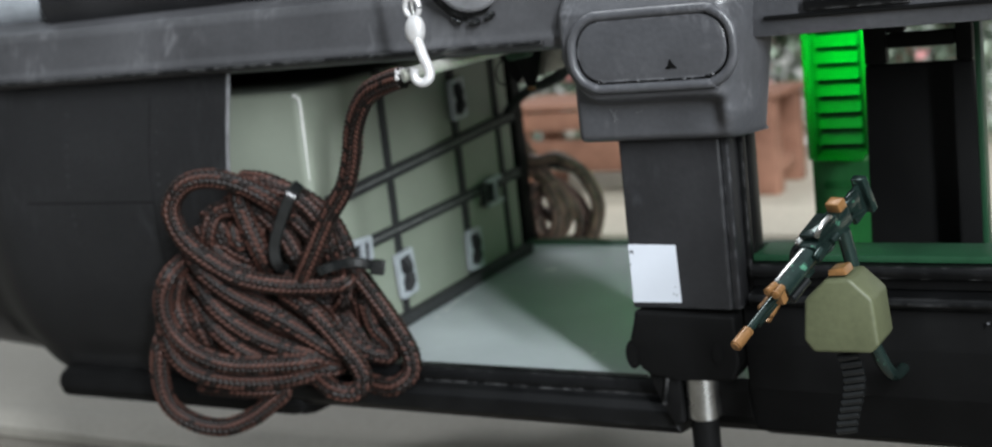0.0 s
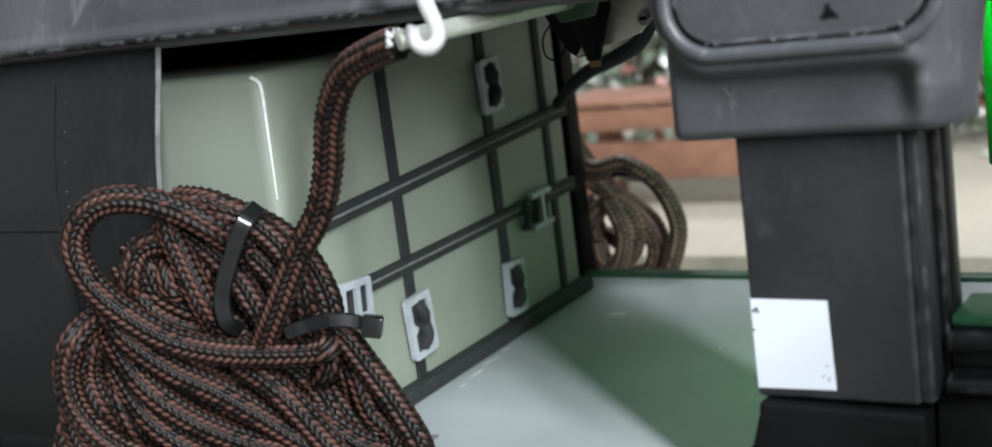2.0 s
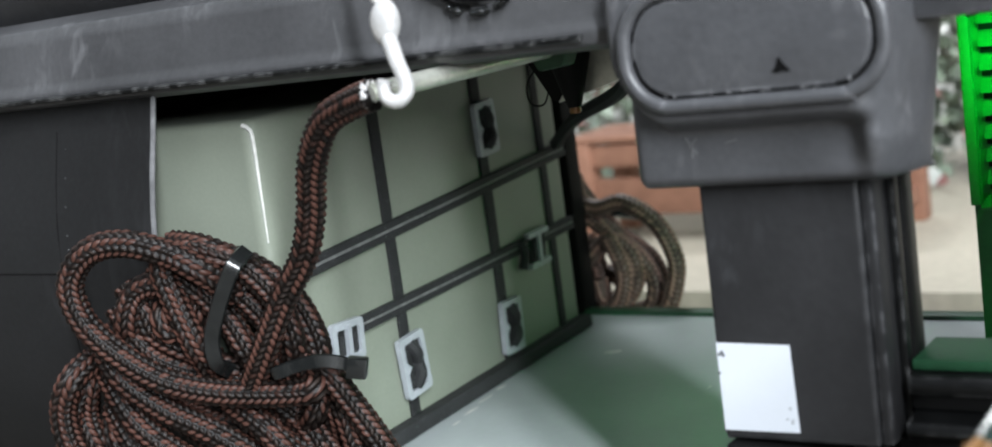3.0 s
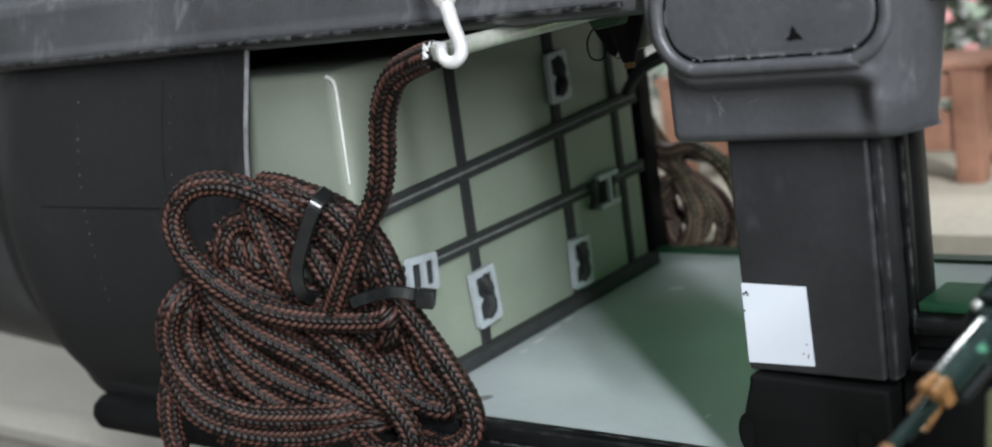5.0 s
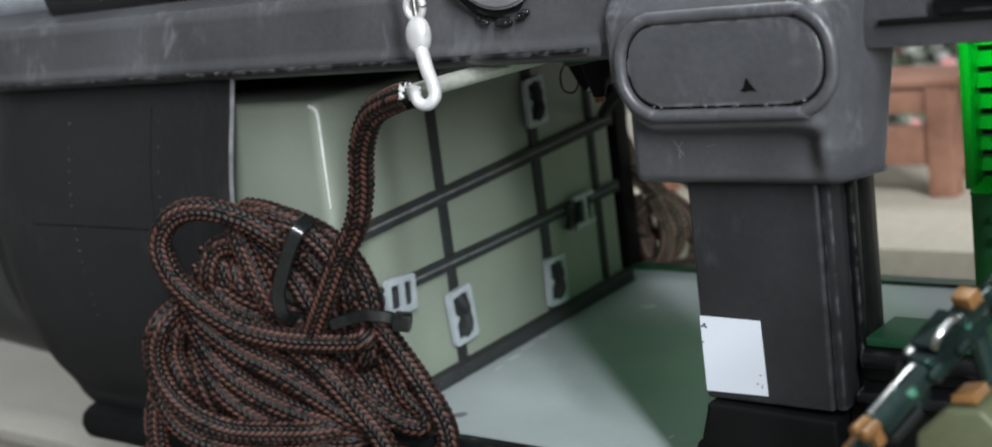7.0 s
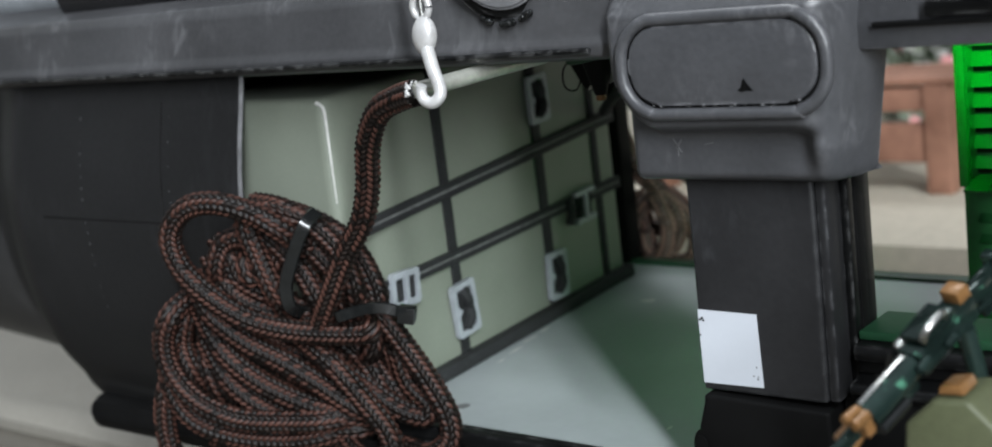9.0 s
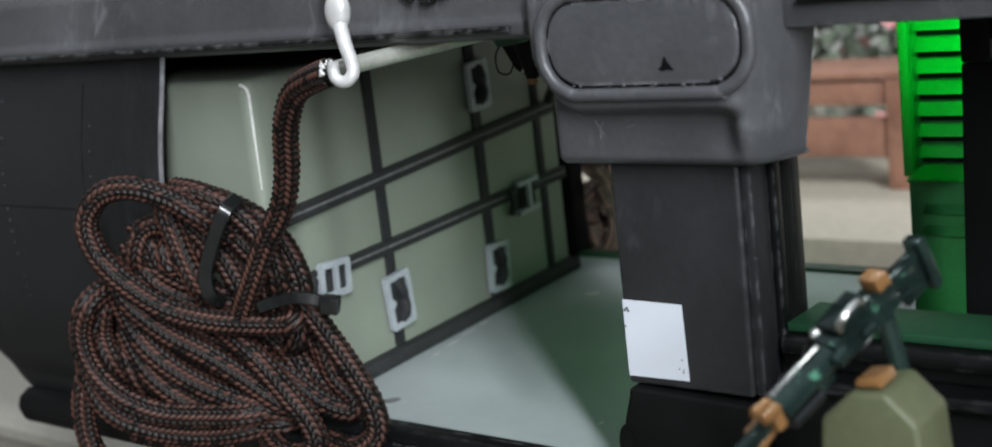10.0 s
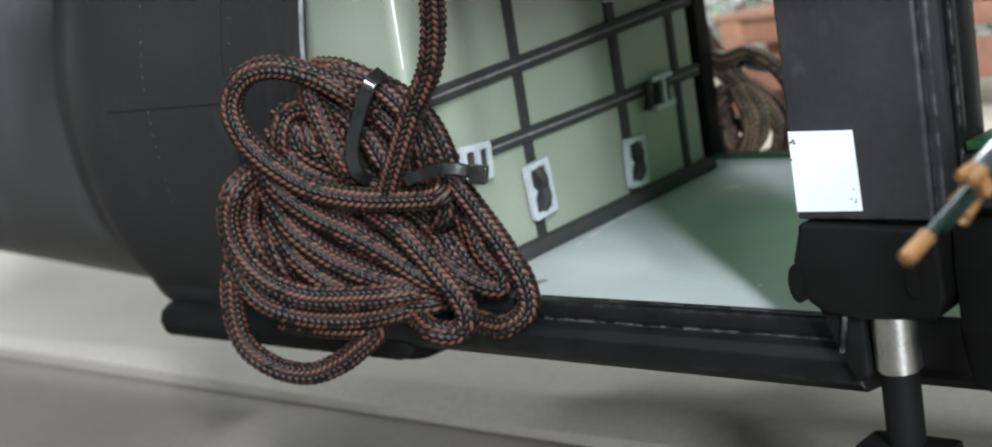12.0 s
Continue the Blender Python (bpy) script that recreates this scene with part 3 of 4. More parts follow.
def post():
    ob = hpart("door_post", box(66, 88.2, -10, -3, 19.6, 57, 0.7, seg=3), BLACK, "black door post with rounded worn edges")
    hpart("post_edge", box(88.3, 89.9, -9.4, -4, 19.8, 57, 0.5), BLACK)
    hpart("track_bar", box(89.2, 90.8, -3.6, -1.4, 21, 75, 0.4), SATIN)
    hpart("track_bar", box(89.6, 91.0, -0.9, 1.6, 21, 75, 0.4), DARK)
    hpart("post_liner", box(87.4, 90.6, 2.0, 5.5, 2, 75, 0.5), SATIN)
    low = prism([(66.4, 19.2), (88.8, 18.6), (89.2, 8), (87.6, 4.6), (75.5, 4.2), (69, 4.8), (67.2, 6.6), (65.3, 8.6), (65.0, 10.6), (66.0, 13)], "y", -11.2, -3, 0.8, None, 3)
    shoe = hpart("gear_housing", low, DARK, "satin black landing-gear housing")
    for x, z in ((65.3, 9.5), (84.8, 10.5)):
        bm = rod((x, -11.6, z), (x, -8, z), 1.7, None, 18, 0.5)
        for v in bm.verts:
            v.co -= heli_low
            v.co.z += (v.co.z - (z + 54)) * 0.9
        part("lug", bm, DARK, shoe)
    bm = prism([(66.4, 8), (75.4, 6), (75.2, 0), (75.6, -5.6), (73, -6.8), (70.8, -1.5), (69, 3)], "y", -10.2, -2, 0.8, None, 3)
    hpart("gear_bracket", bm, DARK)
    pin = rod((72.6, -10.6, 4.4), (71.4, -10.6, -1.6), 0.5, None, 10, 0.1)
    hpart("retaining_pin", pin, SATIN, "thin black pin beside the piston")
    bay = prism([(-6.6, 4), (-7.0, 1), (-5.6, -5), (-3.4, -7.4), (4, -11.6), (30, -12.6), (30, -8), (2, 0)], "x", 73, 89.3, 0.3)
    hpart("gear_bay", bay, DARK)
    # label on the post
    lb = prism([(66.15, 33.6), (76.9, 33.5), (77.2, 21.1), (66.2, 20.9)], "y", -10.14, -10.02)
    plate = hpart("label", lb, LABEL, "blank white rectangular sticker")
    bits = bmesh.new()
    for x, z, r in ((66.9, 32.2, 0.22), (67.1, 31.8, 0.2), (66.5, 31.9, 0.2), (66.3, 29.2, 0.16), (76.2, 24.5, 0.12), (75.6, 23.0, 0.12), (76.3, 22.5, 0.14), (76.4, 22.9, 0.1)):
        rod((x, -10.22, z), (x, -10.1, z), r, bits, 7)
    for v in bits.verts:
        v.co -= heli_low
    part("chips", bits, DARK, plate, "small dark chips in the sticker")


post()


def strut():
    hpart("gear_strut", rod((78.9, -7, 6), (78.9, -7, -5.0), 3.6, None, 28, 0.4), STEEL, "polished steel landing-gear piston")
    hpart("lower_leg", rod((78.9, -7, -4.2), (78.9, -7, -19), 3.0, None, 24, 0.4), DARK)
    fork = hpart("wheel_fork", box(71.5, 86.5, -11, -3, -20.5, -17, 1.0), DARK)
    wheel = hpart("wheel", rod((78.9, -12.5, -36), (78.9, -1.5, -36), 8.5, None, 30, 0.8), HOUSE)
    bm = bmesh.new()
    ring = []
    for i in range(40):
        a = 2 * math.pi * i / 40
        row = []
        for j in range(14):
            b = 2 * math.pi * j / 14
            r = 13.2 + 5.0 * math.cos(b)
            row.append(bm.verts.new(Vector((78.9 + r * math.cos(a), -7 + 5.6 * math.sin(b), -36 + r * math.sin(a))) - heli_low))
        ring.append(row)
    for i in range(40):
        for j in range(14):
            bm.faces.new((ring[i][j], ring[i][(j + 1) % 14], ring[(i + 1) % 40][(j + 1) % 14], ring[(i + 1) % 40][j]))
    part("tyre", bm, DARK, wheel, "black rubber tyre")


strut()


def housing():
    """The rounded box over the post, with a recessed oval panel in a raised rim."""
    def ease(t):
        t = max(0.0, min(1.0, t))
        return t * t * (3 - 2 * t)

    bm = bmesh.new()
    rows = []
    for k in range(73):
        z = 56.0 + 34.0 * k / 72
        right = 95.8 + 0.14 * (z - 56)
        row = []
        for i in range(81):
            x = 58.2 + (right - 58.2) * i / 80
            # the body stands proud of the lip; to the right the two run together
            low = 65.0 + 10 * max(0.0, (66.5 - x) / 8.5) ** 2
            out = ease((z - low + 1.6) / 2.6)
            out += (1 - out) * ease((x - 88.5) / 6.5) * ease((z - 55) / 7.5)
            y = -13.6 - 4.6 * out
            y += 11.5 * max(0.0, (x - 91.2) / (right - 91.2)) ** 2.3
            y += 2.2 * max(0.0, (60.4 - x) / 2.2) ** 2.4 + 1.5 * max(0.0, (57.6 - z) / 1.6) ** 2.2
            y += 0.8 * max(0.0, z - 83) + 0.2 * noise.noise(Vector((x, 0, z)) * 0.12)
            row.append(bm.verts.new((x, y, z)))
        rows.append(row)
    for lower, upper in zip(rows, rows[1:]):
        for i in range(80):
            bm.faces.new((lower[i], lower[i + 1], upper[i + 1], upper[i]))
    ext = bmesh.ops.extrude_face_region(bm, geom=bm.faces[:])
    for v in ext["geom"]:
        if isinstance(v, bmesh.types.BMVert):
            v.co.y = -2.8
    hpart("housing_body", bm, HOUSE, "charcoal plastic housing with worn rounded edges", None, 50)
    for x0, x1, z0, z1 in ((66.7, 68.2, 63.0, 60.7), (68.3, 67.2, 62.8, 61.4), (67.6, 67.5, 61.9, 60.2), (72.4, 74.0, 62.0, 62.3)):
        hpart("scratch", rod((x0, -13.62, z0), (x1, -13.62, z1), 0.13, None, 6), EDGE)
    rim = bmesh.new()
    pts = [(79 + a, -18.7, 75.0 + b) for a, b in oval(34.4, 14.6, 6.4)]
    tube(rim, pts, 1.0, 12, 0.8, closed=True)
    hpart("oval_rim", rim, HOUSE, "raised rounded rim")
    bm = prism([(79 + a, 75.2 + b) for a, b in oval(31.6, 12.2, 5.2)], "y", -19.0, -17, 0.6, None, 3)
    for v in bm.verts:
        v.co.y += 0.15 * noise.noise(v.co * 0.3)
    lid = hpart("oval_panel", bm, HOUSE, "flush oval panel with a chipped edge")
    hpart("panel_gap", prism([(79 + a, 75.1 + b) for a, b in oval(33.4, 13.8, 5.8)], "y", -18.35, -17.4), DARK)
    bm = prism([(81.9, 71.2), (82.5, 71.6), (82.8, 72.5), (83.1, 73.0), (83.5, 72.2), (84.1, 71.5), (84.5, 71.0), (83.3, 71.1), (82.7, 70.9)], "y", -19.13, -18.9)
    hpart("chip_mark", bm, DARK)
    # flakes of pale glue and bare plastic along the panel's lower edge
    rnd, flakes = random.Random(17), bmesh.new()
    for k in range(30):
        x, z, y = rnd.uniform(64, 94), 69.0 + rnd.gauss(0, 0.35), -19.15
        vs = bmesh.ops.create_icosphere(flakes, subdivisions=1, radius=rnd.uniform(0.08, 0.2))["verts"]
        wide = rnd.uniform(1.0, 2.2)
        for v in vs:
            v.co = Vector((x + v.co.x * wide, y + v.co.y * 0.5, z + v.co.z * 0.8)) - heli_low
    tagged(part("flakes", flakes, CHIP, heli, "pale flakes of glue and bare plastic"), "", "", "", "stuff")


housing()


def window_side():
    """Hull below the gunner's window, with its ledges."""
    hpart("lower_side", prism([(-6.5, 20), (-7.4, 12), (-7.0, 2), (-4, -8), (4, -12), (30, -13), (30, -8), (2, 0), (0, 20)], "x", 89.4, 300, 0.3), DARK, "black lower side below the window")
    hpart("ledge", prism([(-3.4, 20.2), (-7.6, 20.2), (-8.6, 21.4), (-8.0, 22.6), (-3.4, 23.4)], "x", 91.2, 300, 0.3), SATIN, "worn black ledge under the window")
    hpart("ledge_groove", box(91.2, 300, -4.6, -1, 23.5, 25.6, 0.2), DARK)
    hpart("window_frame_sill", prism([(1.2, 25.8), (-5.8, 25.8), (-6.2, 27.2), (-5.6, 28.4), (1.2, 28.4)], "x", 91.2, 300, 0.3), SATIN)
    hpart("window_inner_sill", box(91.2, 300, -3.6, 8.0, 28.6, 30.0, 0.3), LINER, "green inner window sill")
    hpart("inner_wall", box(91.2, 300, 1.6, 3.4, 1.5, 28.4), LINER)
    riv = bmesh.new()
    for k in range(16):
        vs = bmesh.ops.create_icosphere(riv, subdivisions=1, radius=0.35)["verts"]
        for v in vs:
            v.co += Vector((138 + 1.6 * (k % 4) + 8 * (k // 4), -7.5, 18.0)) - heli_low
    tagged(part("rivets", riv, HOUSE, heli), "", "", "", "stuff")


window_side()


def vent_panel():
    """Louvred green seat back in the cockpit."""
    ob = hpart("louvre_panel", box(80.0, 96.5, 75.6, 78, 5, 82, 0.8), GREEN, "green plastic louvred panel")
    for k in range(9):
        z = 39 + 4.15 * k
        bm = prism([(73.6, z + 0.9), (75.5, z + 3.4), (75.5, z + 0.9)], "x", 83.2, 94.2, 0.15)
        # black bar laid on the panel for the shade in an open slot
        gap = box(83.4, 94.0, 75.1, 75.55, z - 0.25, z + 0.85)
        for v in bm.verts[:] + gap.verts[:]:
            v.co -= heli_low
        part("louvre", bm, GREEN, ob)
        part("dark_slot_bar", gap, DARK, ob, "black bar that stands for the shade in an open slot")
    # ledge added to keep the LED's light off the panel below the slats
    bm = prism([(65.5, 37.2), (75.5, 38.6), (75.5, 36.6), (65.7, 36.6)], "x", 83.6, 96.4, 0.2)
    for v in bm.verts:
        v.co -= heli_low
    part("light_shield", bm, GREEN, ob)
    for z in (24.0, 28.4):
        bm = prism([(73.6, z + 0.2), (75.5, z + 1.8), (75.5, z)], "x", 83.4, 94.0, 0.15)
        for v in bm.verts:
            v.co -= heli_low
        part("louvre", bm, GREEN, ob)
    for x in (80.0, 95.1):
        bm = box(x, x + 2.0, 73.4, 75.5, 36, 80, 0.4)
        for v in bm.verts:
            v.co -= heli_low
        part("louvre_frame", bm, GREEN, ob)
    bm = rod((83.2, 72.5, 72.0), (83.2, 76, 72.0), 1.3, None, 16)
    for v in bm.verts:
        v.co -= heli_low
    part("knob", bm, DARK, ob)


vent_panel()


def crew_seat():
    """Black seat shell with slots in its head end."""
    shell = hpart("seat_shell", prism([(106.6, 8), (132.6, 8), (131.2, 40), (130.4, 64.2), (107.8, 64.2)], "y", 29, 32, 0.6), SEATM, "black moulded crew seat back")
    for nm, x0, x1, z0, z1 in (("side_bar", 107.8, 112.6, 64.3, 84), ("side_bar", 127.0, 130.4, 64.3, 84), ("cross_bar", 112.7, 126.9, 67.6, 70.8), ("head_bar", 112.7, 116.6, 70.9, 84)):
        bm = box(x0, x1, 29, 32, z0, z1, 0.5)
        for v in bm.verts:
            v.co -= heli_low
        part(nm, bm, SEATM, shell)
    hpart("door_frame_green", box(132.9, 134.1, 18, 22, 20, 82, 0.4), LINER)


crew_seat()


def rope_bar():
    a, b = Vector((26.2, -28.2, 73.9)), Vector((31.2, 14, 75.6))
    hpart("rope_bar", rod(a, b, 1.45, None, 24, 0.3), BAR, "dull aluminium fast-rope bar out of the ceiling")
    hpart("bar_bracket", prism([(24, 80.5), (37, 80.5), (33.5, 72.5), (29, 72.0)], "y", 12.5, 17, 0.6), LINER)
    bm = bmesh.new()
    bmesh.ops.create_cone(bm, cap_ends=True, segments=20, radius1=1.2, radius2=5.5, depth=15)
    for v in bm.verts:
        v.co = Vector((29.5, 22, 72.5)) + v.co
    hpart("ceiling_cone", bm, DARK, "black cone under the ceiling")
    hpart("cone_tip", rod((29.5, 22, 63.9), (29.5, 22, 64.95), 1.05, None, 14, 0.2), BRASS, "small ochre tip of the cone")
    plate = hpart("ceiling_plate", prism([(25.0, 65.6), (37.2, 68.6), (40.6, 72.0), (40, 80.4), (36, 80.4)], "y", 24, 25.2, 0.3), BAR, "dull metal plate under the ceiling")
    screw = rod((38.6, 23.2, 71.0), (38.6, 23.9, 71.0), 1.3, None, 16, 0.3)
    slot = box(38.0, 39.2, 22.9, 23.15, 70.7, 71.3)
    for bm in (screw, slot):
        for v in bm.verts:
            v.co -= heli_low
    part("screw", screw, STEEL, plate, "steel screw head")
    part("screw_slot", slot, DARK, plate)
    hpart("ceiling_bracket", prism([(17.5, 80.4), (18.5, 73.6), (22.8, 66.4), (24.6, 65.2), (36.6, 72.5), (39.4, 80.4)], "y", 25.4, 30, 0.5), DARK, "black bracket under the ceiling")
    tag = tube(bmesh.new(), [(20.5, 26, 72), (17.4, 27, 69.2), (17.6, 27, 65.8), (20.4, 27, 65.4), (22.0, 27, 68.6)], 0.18, 6, 0.8)
    hpart("wire_loop", tag, DARK)


rope_bar()


def hoist_hook():
    ob = thing("hoist_hook", "white chipped metal hook hanging from the hoist", "hook", (34, -32.5, 73))
    base = Vector((34, -32.5, 73))
    def put(bm):
        for v in bm.verts:
            v.co -= base
        return bm
    j = [(34.2, -32.2, 80.6), (35.3, -32.8, 78.0), (36.6, -33.3, 75.6), (36.9, -33.8, 73.9), (35.7, -34.4, 72.9), (34.3, -34.8, 73.5), (33.9, -34.8, 75.0), (34.2, -34.8, 76.0)]
    part("hook", put(tube(bmesh.new(), j, lambda s: 1.15 - 0.25 * s, 14, 0.35)), HOOKM, ob)
    bm = bmesh.new()
    bmesh.ops.create_uvsphere(bm, u_segments=20, v_segments=14, radius=2.1)
    for v in bm.verts:
        v.co = Vector((33.2, -31.4, 83.4)) + Vector((v.co.x * 1.1, v.co.y * 0.8, v.co.z * 1.5 + 0.12 * v.co.x))
    part("swivel", put(bm), HOOKM, ob)
    ring = [(33.0 + 1.7 * math.cos(a), -31.2, 88.0 + 1.9 * math.sin(a)) for a in [0.5236 * i for i in range(13)]]
    part("ring", put(tube(bmesh.new(), ring, 0.6, 10, 0.5)), HOOKM, ob)
    part("collar", put(rod((33.8, -31.9, 81.4), (34.3, -32.3, 80.2), 1.15, None, 16, 0.2)), HOOKM, ob)
    part("cable", put(rod((33.0, -31.2, 85), (32.4, -30.4, 112), 0.5, None, 10)), STEEL, ob)


hoist_hook()


# ---------- strapped crate in the cabin ----------
def crate():
    ob = thing("cargo_crate", "grey-green strapped cargo crate on the cabin floor", "crate", (-40, 45, 3.2))
    base = Vector((-40, 45, 3.2))

    def put(bm):
        lean(bm)
        for v in bm.verts:
            v.co -= base
        return bm

    bm = box(-62, -20.2, -5, 97.5, 1.4, 70, 2.6, seg=4)
    for v in bm.verts:
        v.co.x += 0.35 * noise.noise(Vector((0, v.co.y * 0.06, v.co.z * 0.06)))
    body = part("body", put(bm), CRATE, ob)
    edge = tube(bmesh.new(), [(-21.9, -4.9, 69.2), (-20.6, -4.6, 68.4), (-20.4, -4.3, 66.5), (-20.5, -4.3, 58), (-20.75, -4.2, 48)], lambda s: 0.42 - 0.28 * s, 8, 1.0)
    part("chipped_edge", put(edge), WORN_EDGE, ob, "white chipped paint along the edge")
    hem = box(-20.4, -17.0, 2, 97, 1.15, 4.2, 0.5)
    part("base_trim", put(hem), WEB, ob)

    def strap_y(z0, z1, y0, y1, wide, rise):
        bm = bmesh.new()
        ribs = bmesh.new()
        for target, lo, hi, x in ((ribs, 0.0, 0.4, -19.0), (bm, 0.4, 0.6, -19.3), (ribs, 0.6, 1.0, -19.0)):
            box(-20.6, x, y0, y1, z0 + lo * wide, z0 + hi * wide, 0.15, target)
        for b in (bm, ribs):
            for v in b.verts:
                v.co.z += rise * (v.co.y - y0) / (y1 - y0)
        s = part("strap", put(ribs), WEB, ob, "black double-ribbed webbing strap")
        part("strap_centre", put(bm), WEB_GREY, ob)

    strap_y(39.4, 0, 0, 97.5, 3.4, 3.4)
    strap_y(25.4, 0, 0, 97.5, 3.0, -0.2)
    for y, w in ((28.7, 2.9), (64.4, 3.3), (88.2, 2.6)):
        part("upright_strap", put(box(-20.6, -19.6, y - w / 2, y + w / 2, 2, 70.4, 0.2)), WEB, ob)

    def buckle(yc, zc, w, h, kind, tilt=0, sides=True):
        """A ladder buckle: a rounded frame with cross bars and a bulge of webbing through it."""
        bm = bmesh.new()
        outer, inner = oval(w, h, 0.8, 3), oval(w - 2.6, h - 2.8, 0.4, 3)
        c, s = math.cos(radians(tilt)), math.sin(radians(tilt))
        turn = lambda q: (yc + q[0] * c - q[1] * s, zc + q[0] * s + q[1] * c)
        if not sides:
            for b0, b1 in ((-0.5, -0.36), (0.36, 0.5)):
                prism([turn((-w / 2, b0 * h)), turn((w / 2, b0 * h)), turn((w / 2, b1 * h)), turn((-w / 2, b1 * h))], "x", -19.4, -18.0, 0, bm)
        for x0, x1 in ((-19.4, -18.2),) if sides else ():
            ring = [[bm.verts.new((x, *turn(q))) for q in pts] for x in (x0, x1) for pts in (outer, inner)]
            k = len(outer)
            for i in range(k):
                n_ = (i + 1) % k
                a, b, d, e = ring
                bm.faces.new((d[i], d[n_], e[n_], e[i]))
                bm.faces.new((a[i], a[n_], d[n_], d[i]))
                bm.faces.new((b[i], b[n_], e[n_], e[i]))
                bm.faces.new((a[i], a[n_], b[n_], b[i]))
        if kind == "bar":
            posts = ((-0.55, 0.55, -h * 0.42, h * 0.42),)
            for a0, a1, c0, c1 in posts:
                q = [turn((a0, c0)), turn((a1, c0)), turn((a1, c1)), turn((a0, c1))]
                prism(q, "x", -19.2, -17.8, 0, bm)
        part("buckle", put(bm), BUCKLE, ob, "pale grey plastic ladder buckle")
        fill = [turn(q) for q in oval(w - 2.4, h - 2.6, 0.4, 3)]
        part("webbing", put(prism(fill, "x", -19.5, -18.75)), WEB, ob)
        bulge = bmesh.new()
        if kind == "wave":
            tube(bulge, [(-19.0, *turn((-0.2, h * 0.36))), (-18.0, *turn((0.5, h * 0.18))), (-18.7, *turn((1.1, 0))), (-17.9, *turn((0.5, -h * 0.18))), (-19.0, *turn((-0.4, -h * 0.36)))], 1.3, 8, 0.5)
            notch = prism([turn((-w / 2 + 1.0, -1.4)), turn((-w / 2 + 2.4, 0)), turn((-w / 2 + 1.0, 1.4))], "x", -19.2, -18.1)
            part("buckle_tooth", put(notch), BUCKLE, ob)
        else:
            tube(bulge, [(-19.0, *turn((-w * 0.8, -h * 0.4))), (-18.6, *turn((-w * 0.72, 0))), (-19.0, *turn((-w * 0.8, h * 0.4)))], 1.0, 8, 0.5)
            for s_ in (-1, 1):
                tube(bulge, [(-18.8, *turn((s_ * w * 0.22, -h * 0.3))), (-18.5, *turn((s_ * w * 0.22, h * 0.3)))], 0.7, 6, 0.8)
        part("webbing_bulge", put(bulge), WEB, ob)

    buckle(65.2, 55.4, 7.6, 11.6, "wave", 2)
    buckle(29.0, 14.6, 8.0, 12.4, "wave", 4)
    buckle(65.2, 11.2, 7.8, 11.8, "wave", -3)
    buckle(79.8, 25.0, 8.4, 8.2, "bar", 0, False)
    buckle(10.2, 25.4, 9.0, 7.8, "bar", -4)
    tie = tube(bmesh.new(), [(-18, 92, 46.5), (0, 72, 55), (28, 42, 64), (36, 34, 72)], 1.5, 8, 2.0)
    part("loose_strap", put(tie), WEB, ob, "black strap pulled up to the ceiling")


crate()


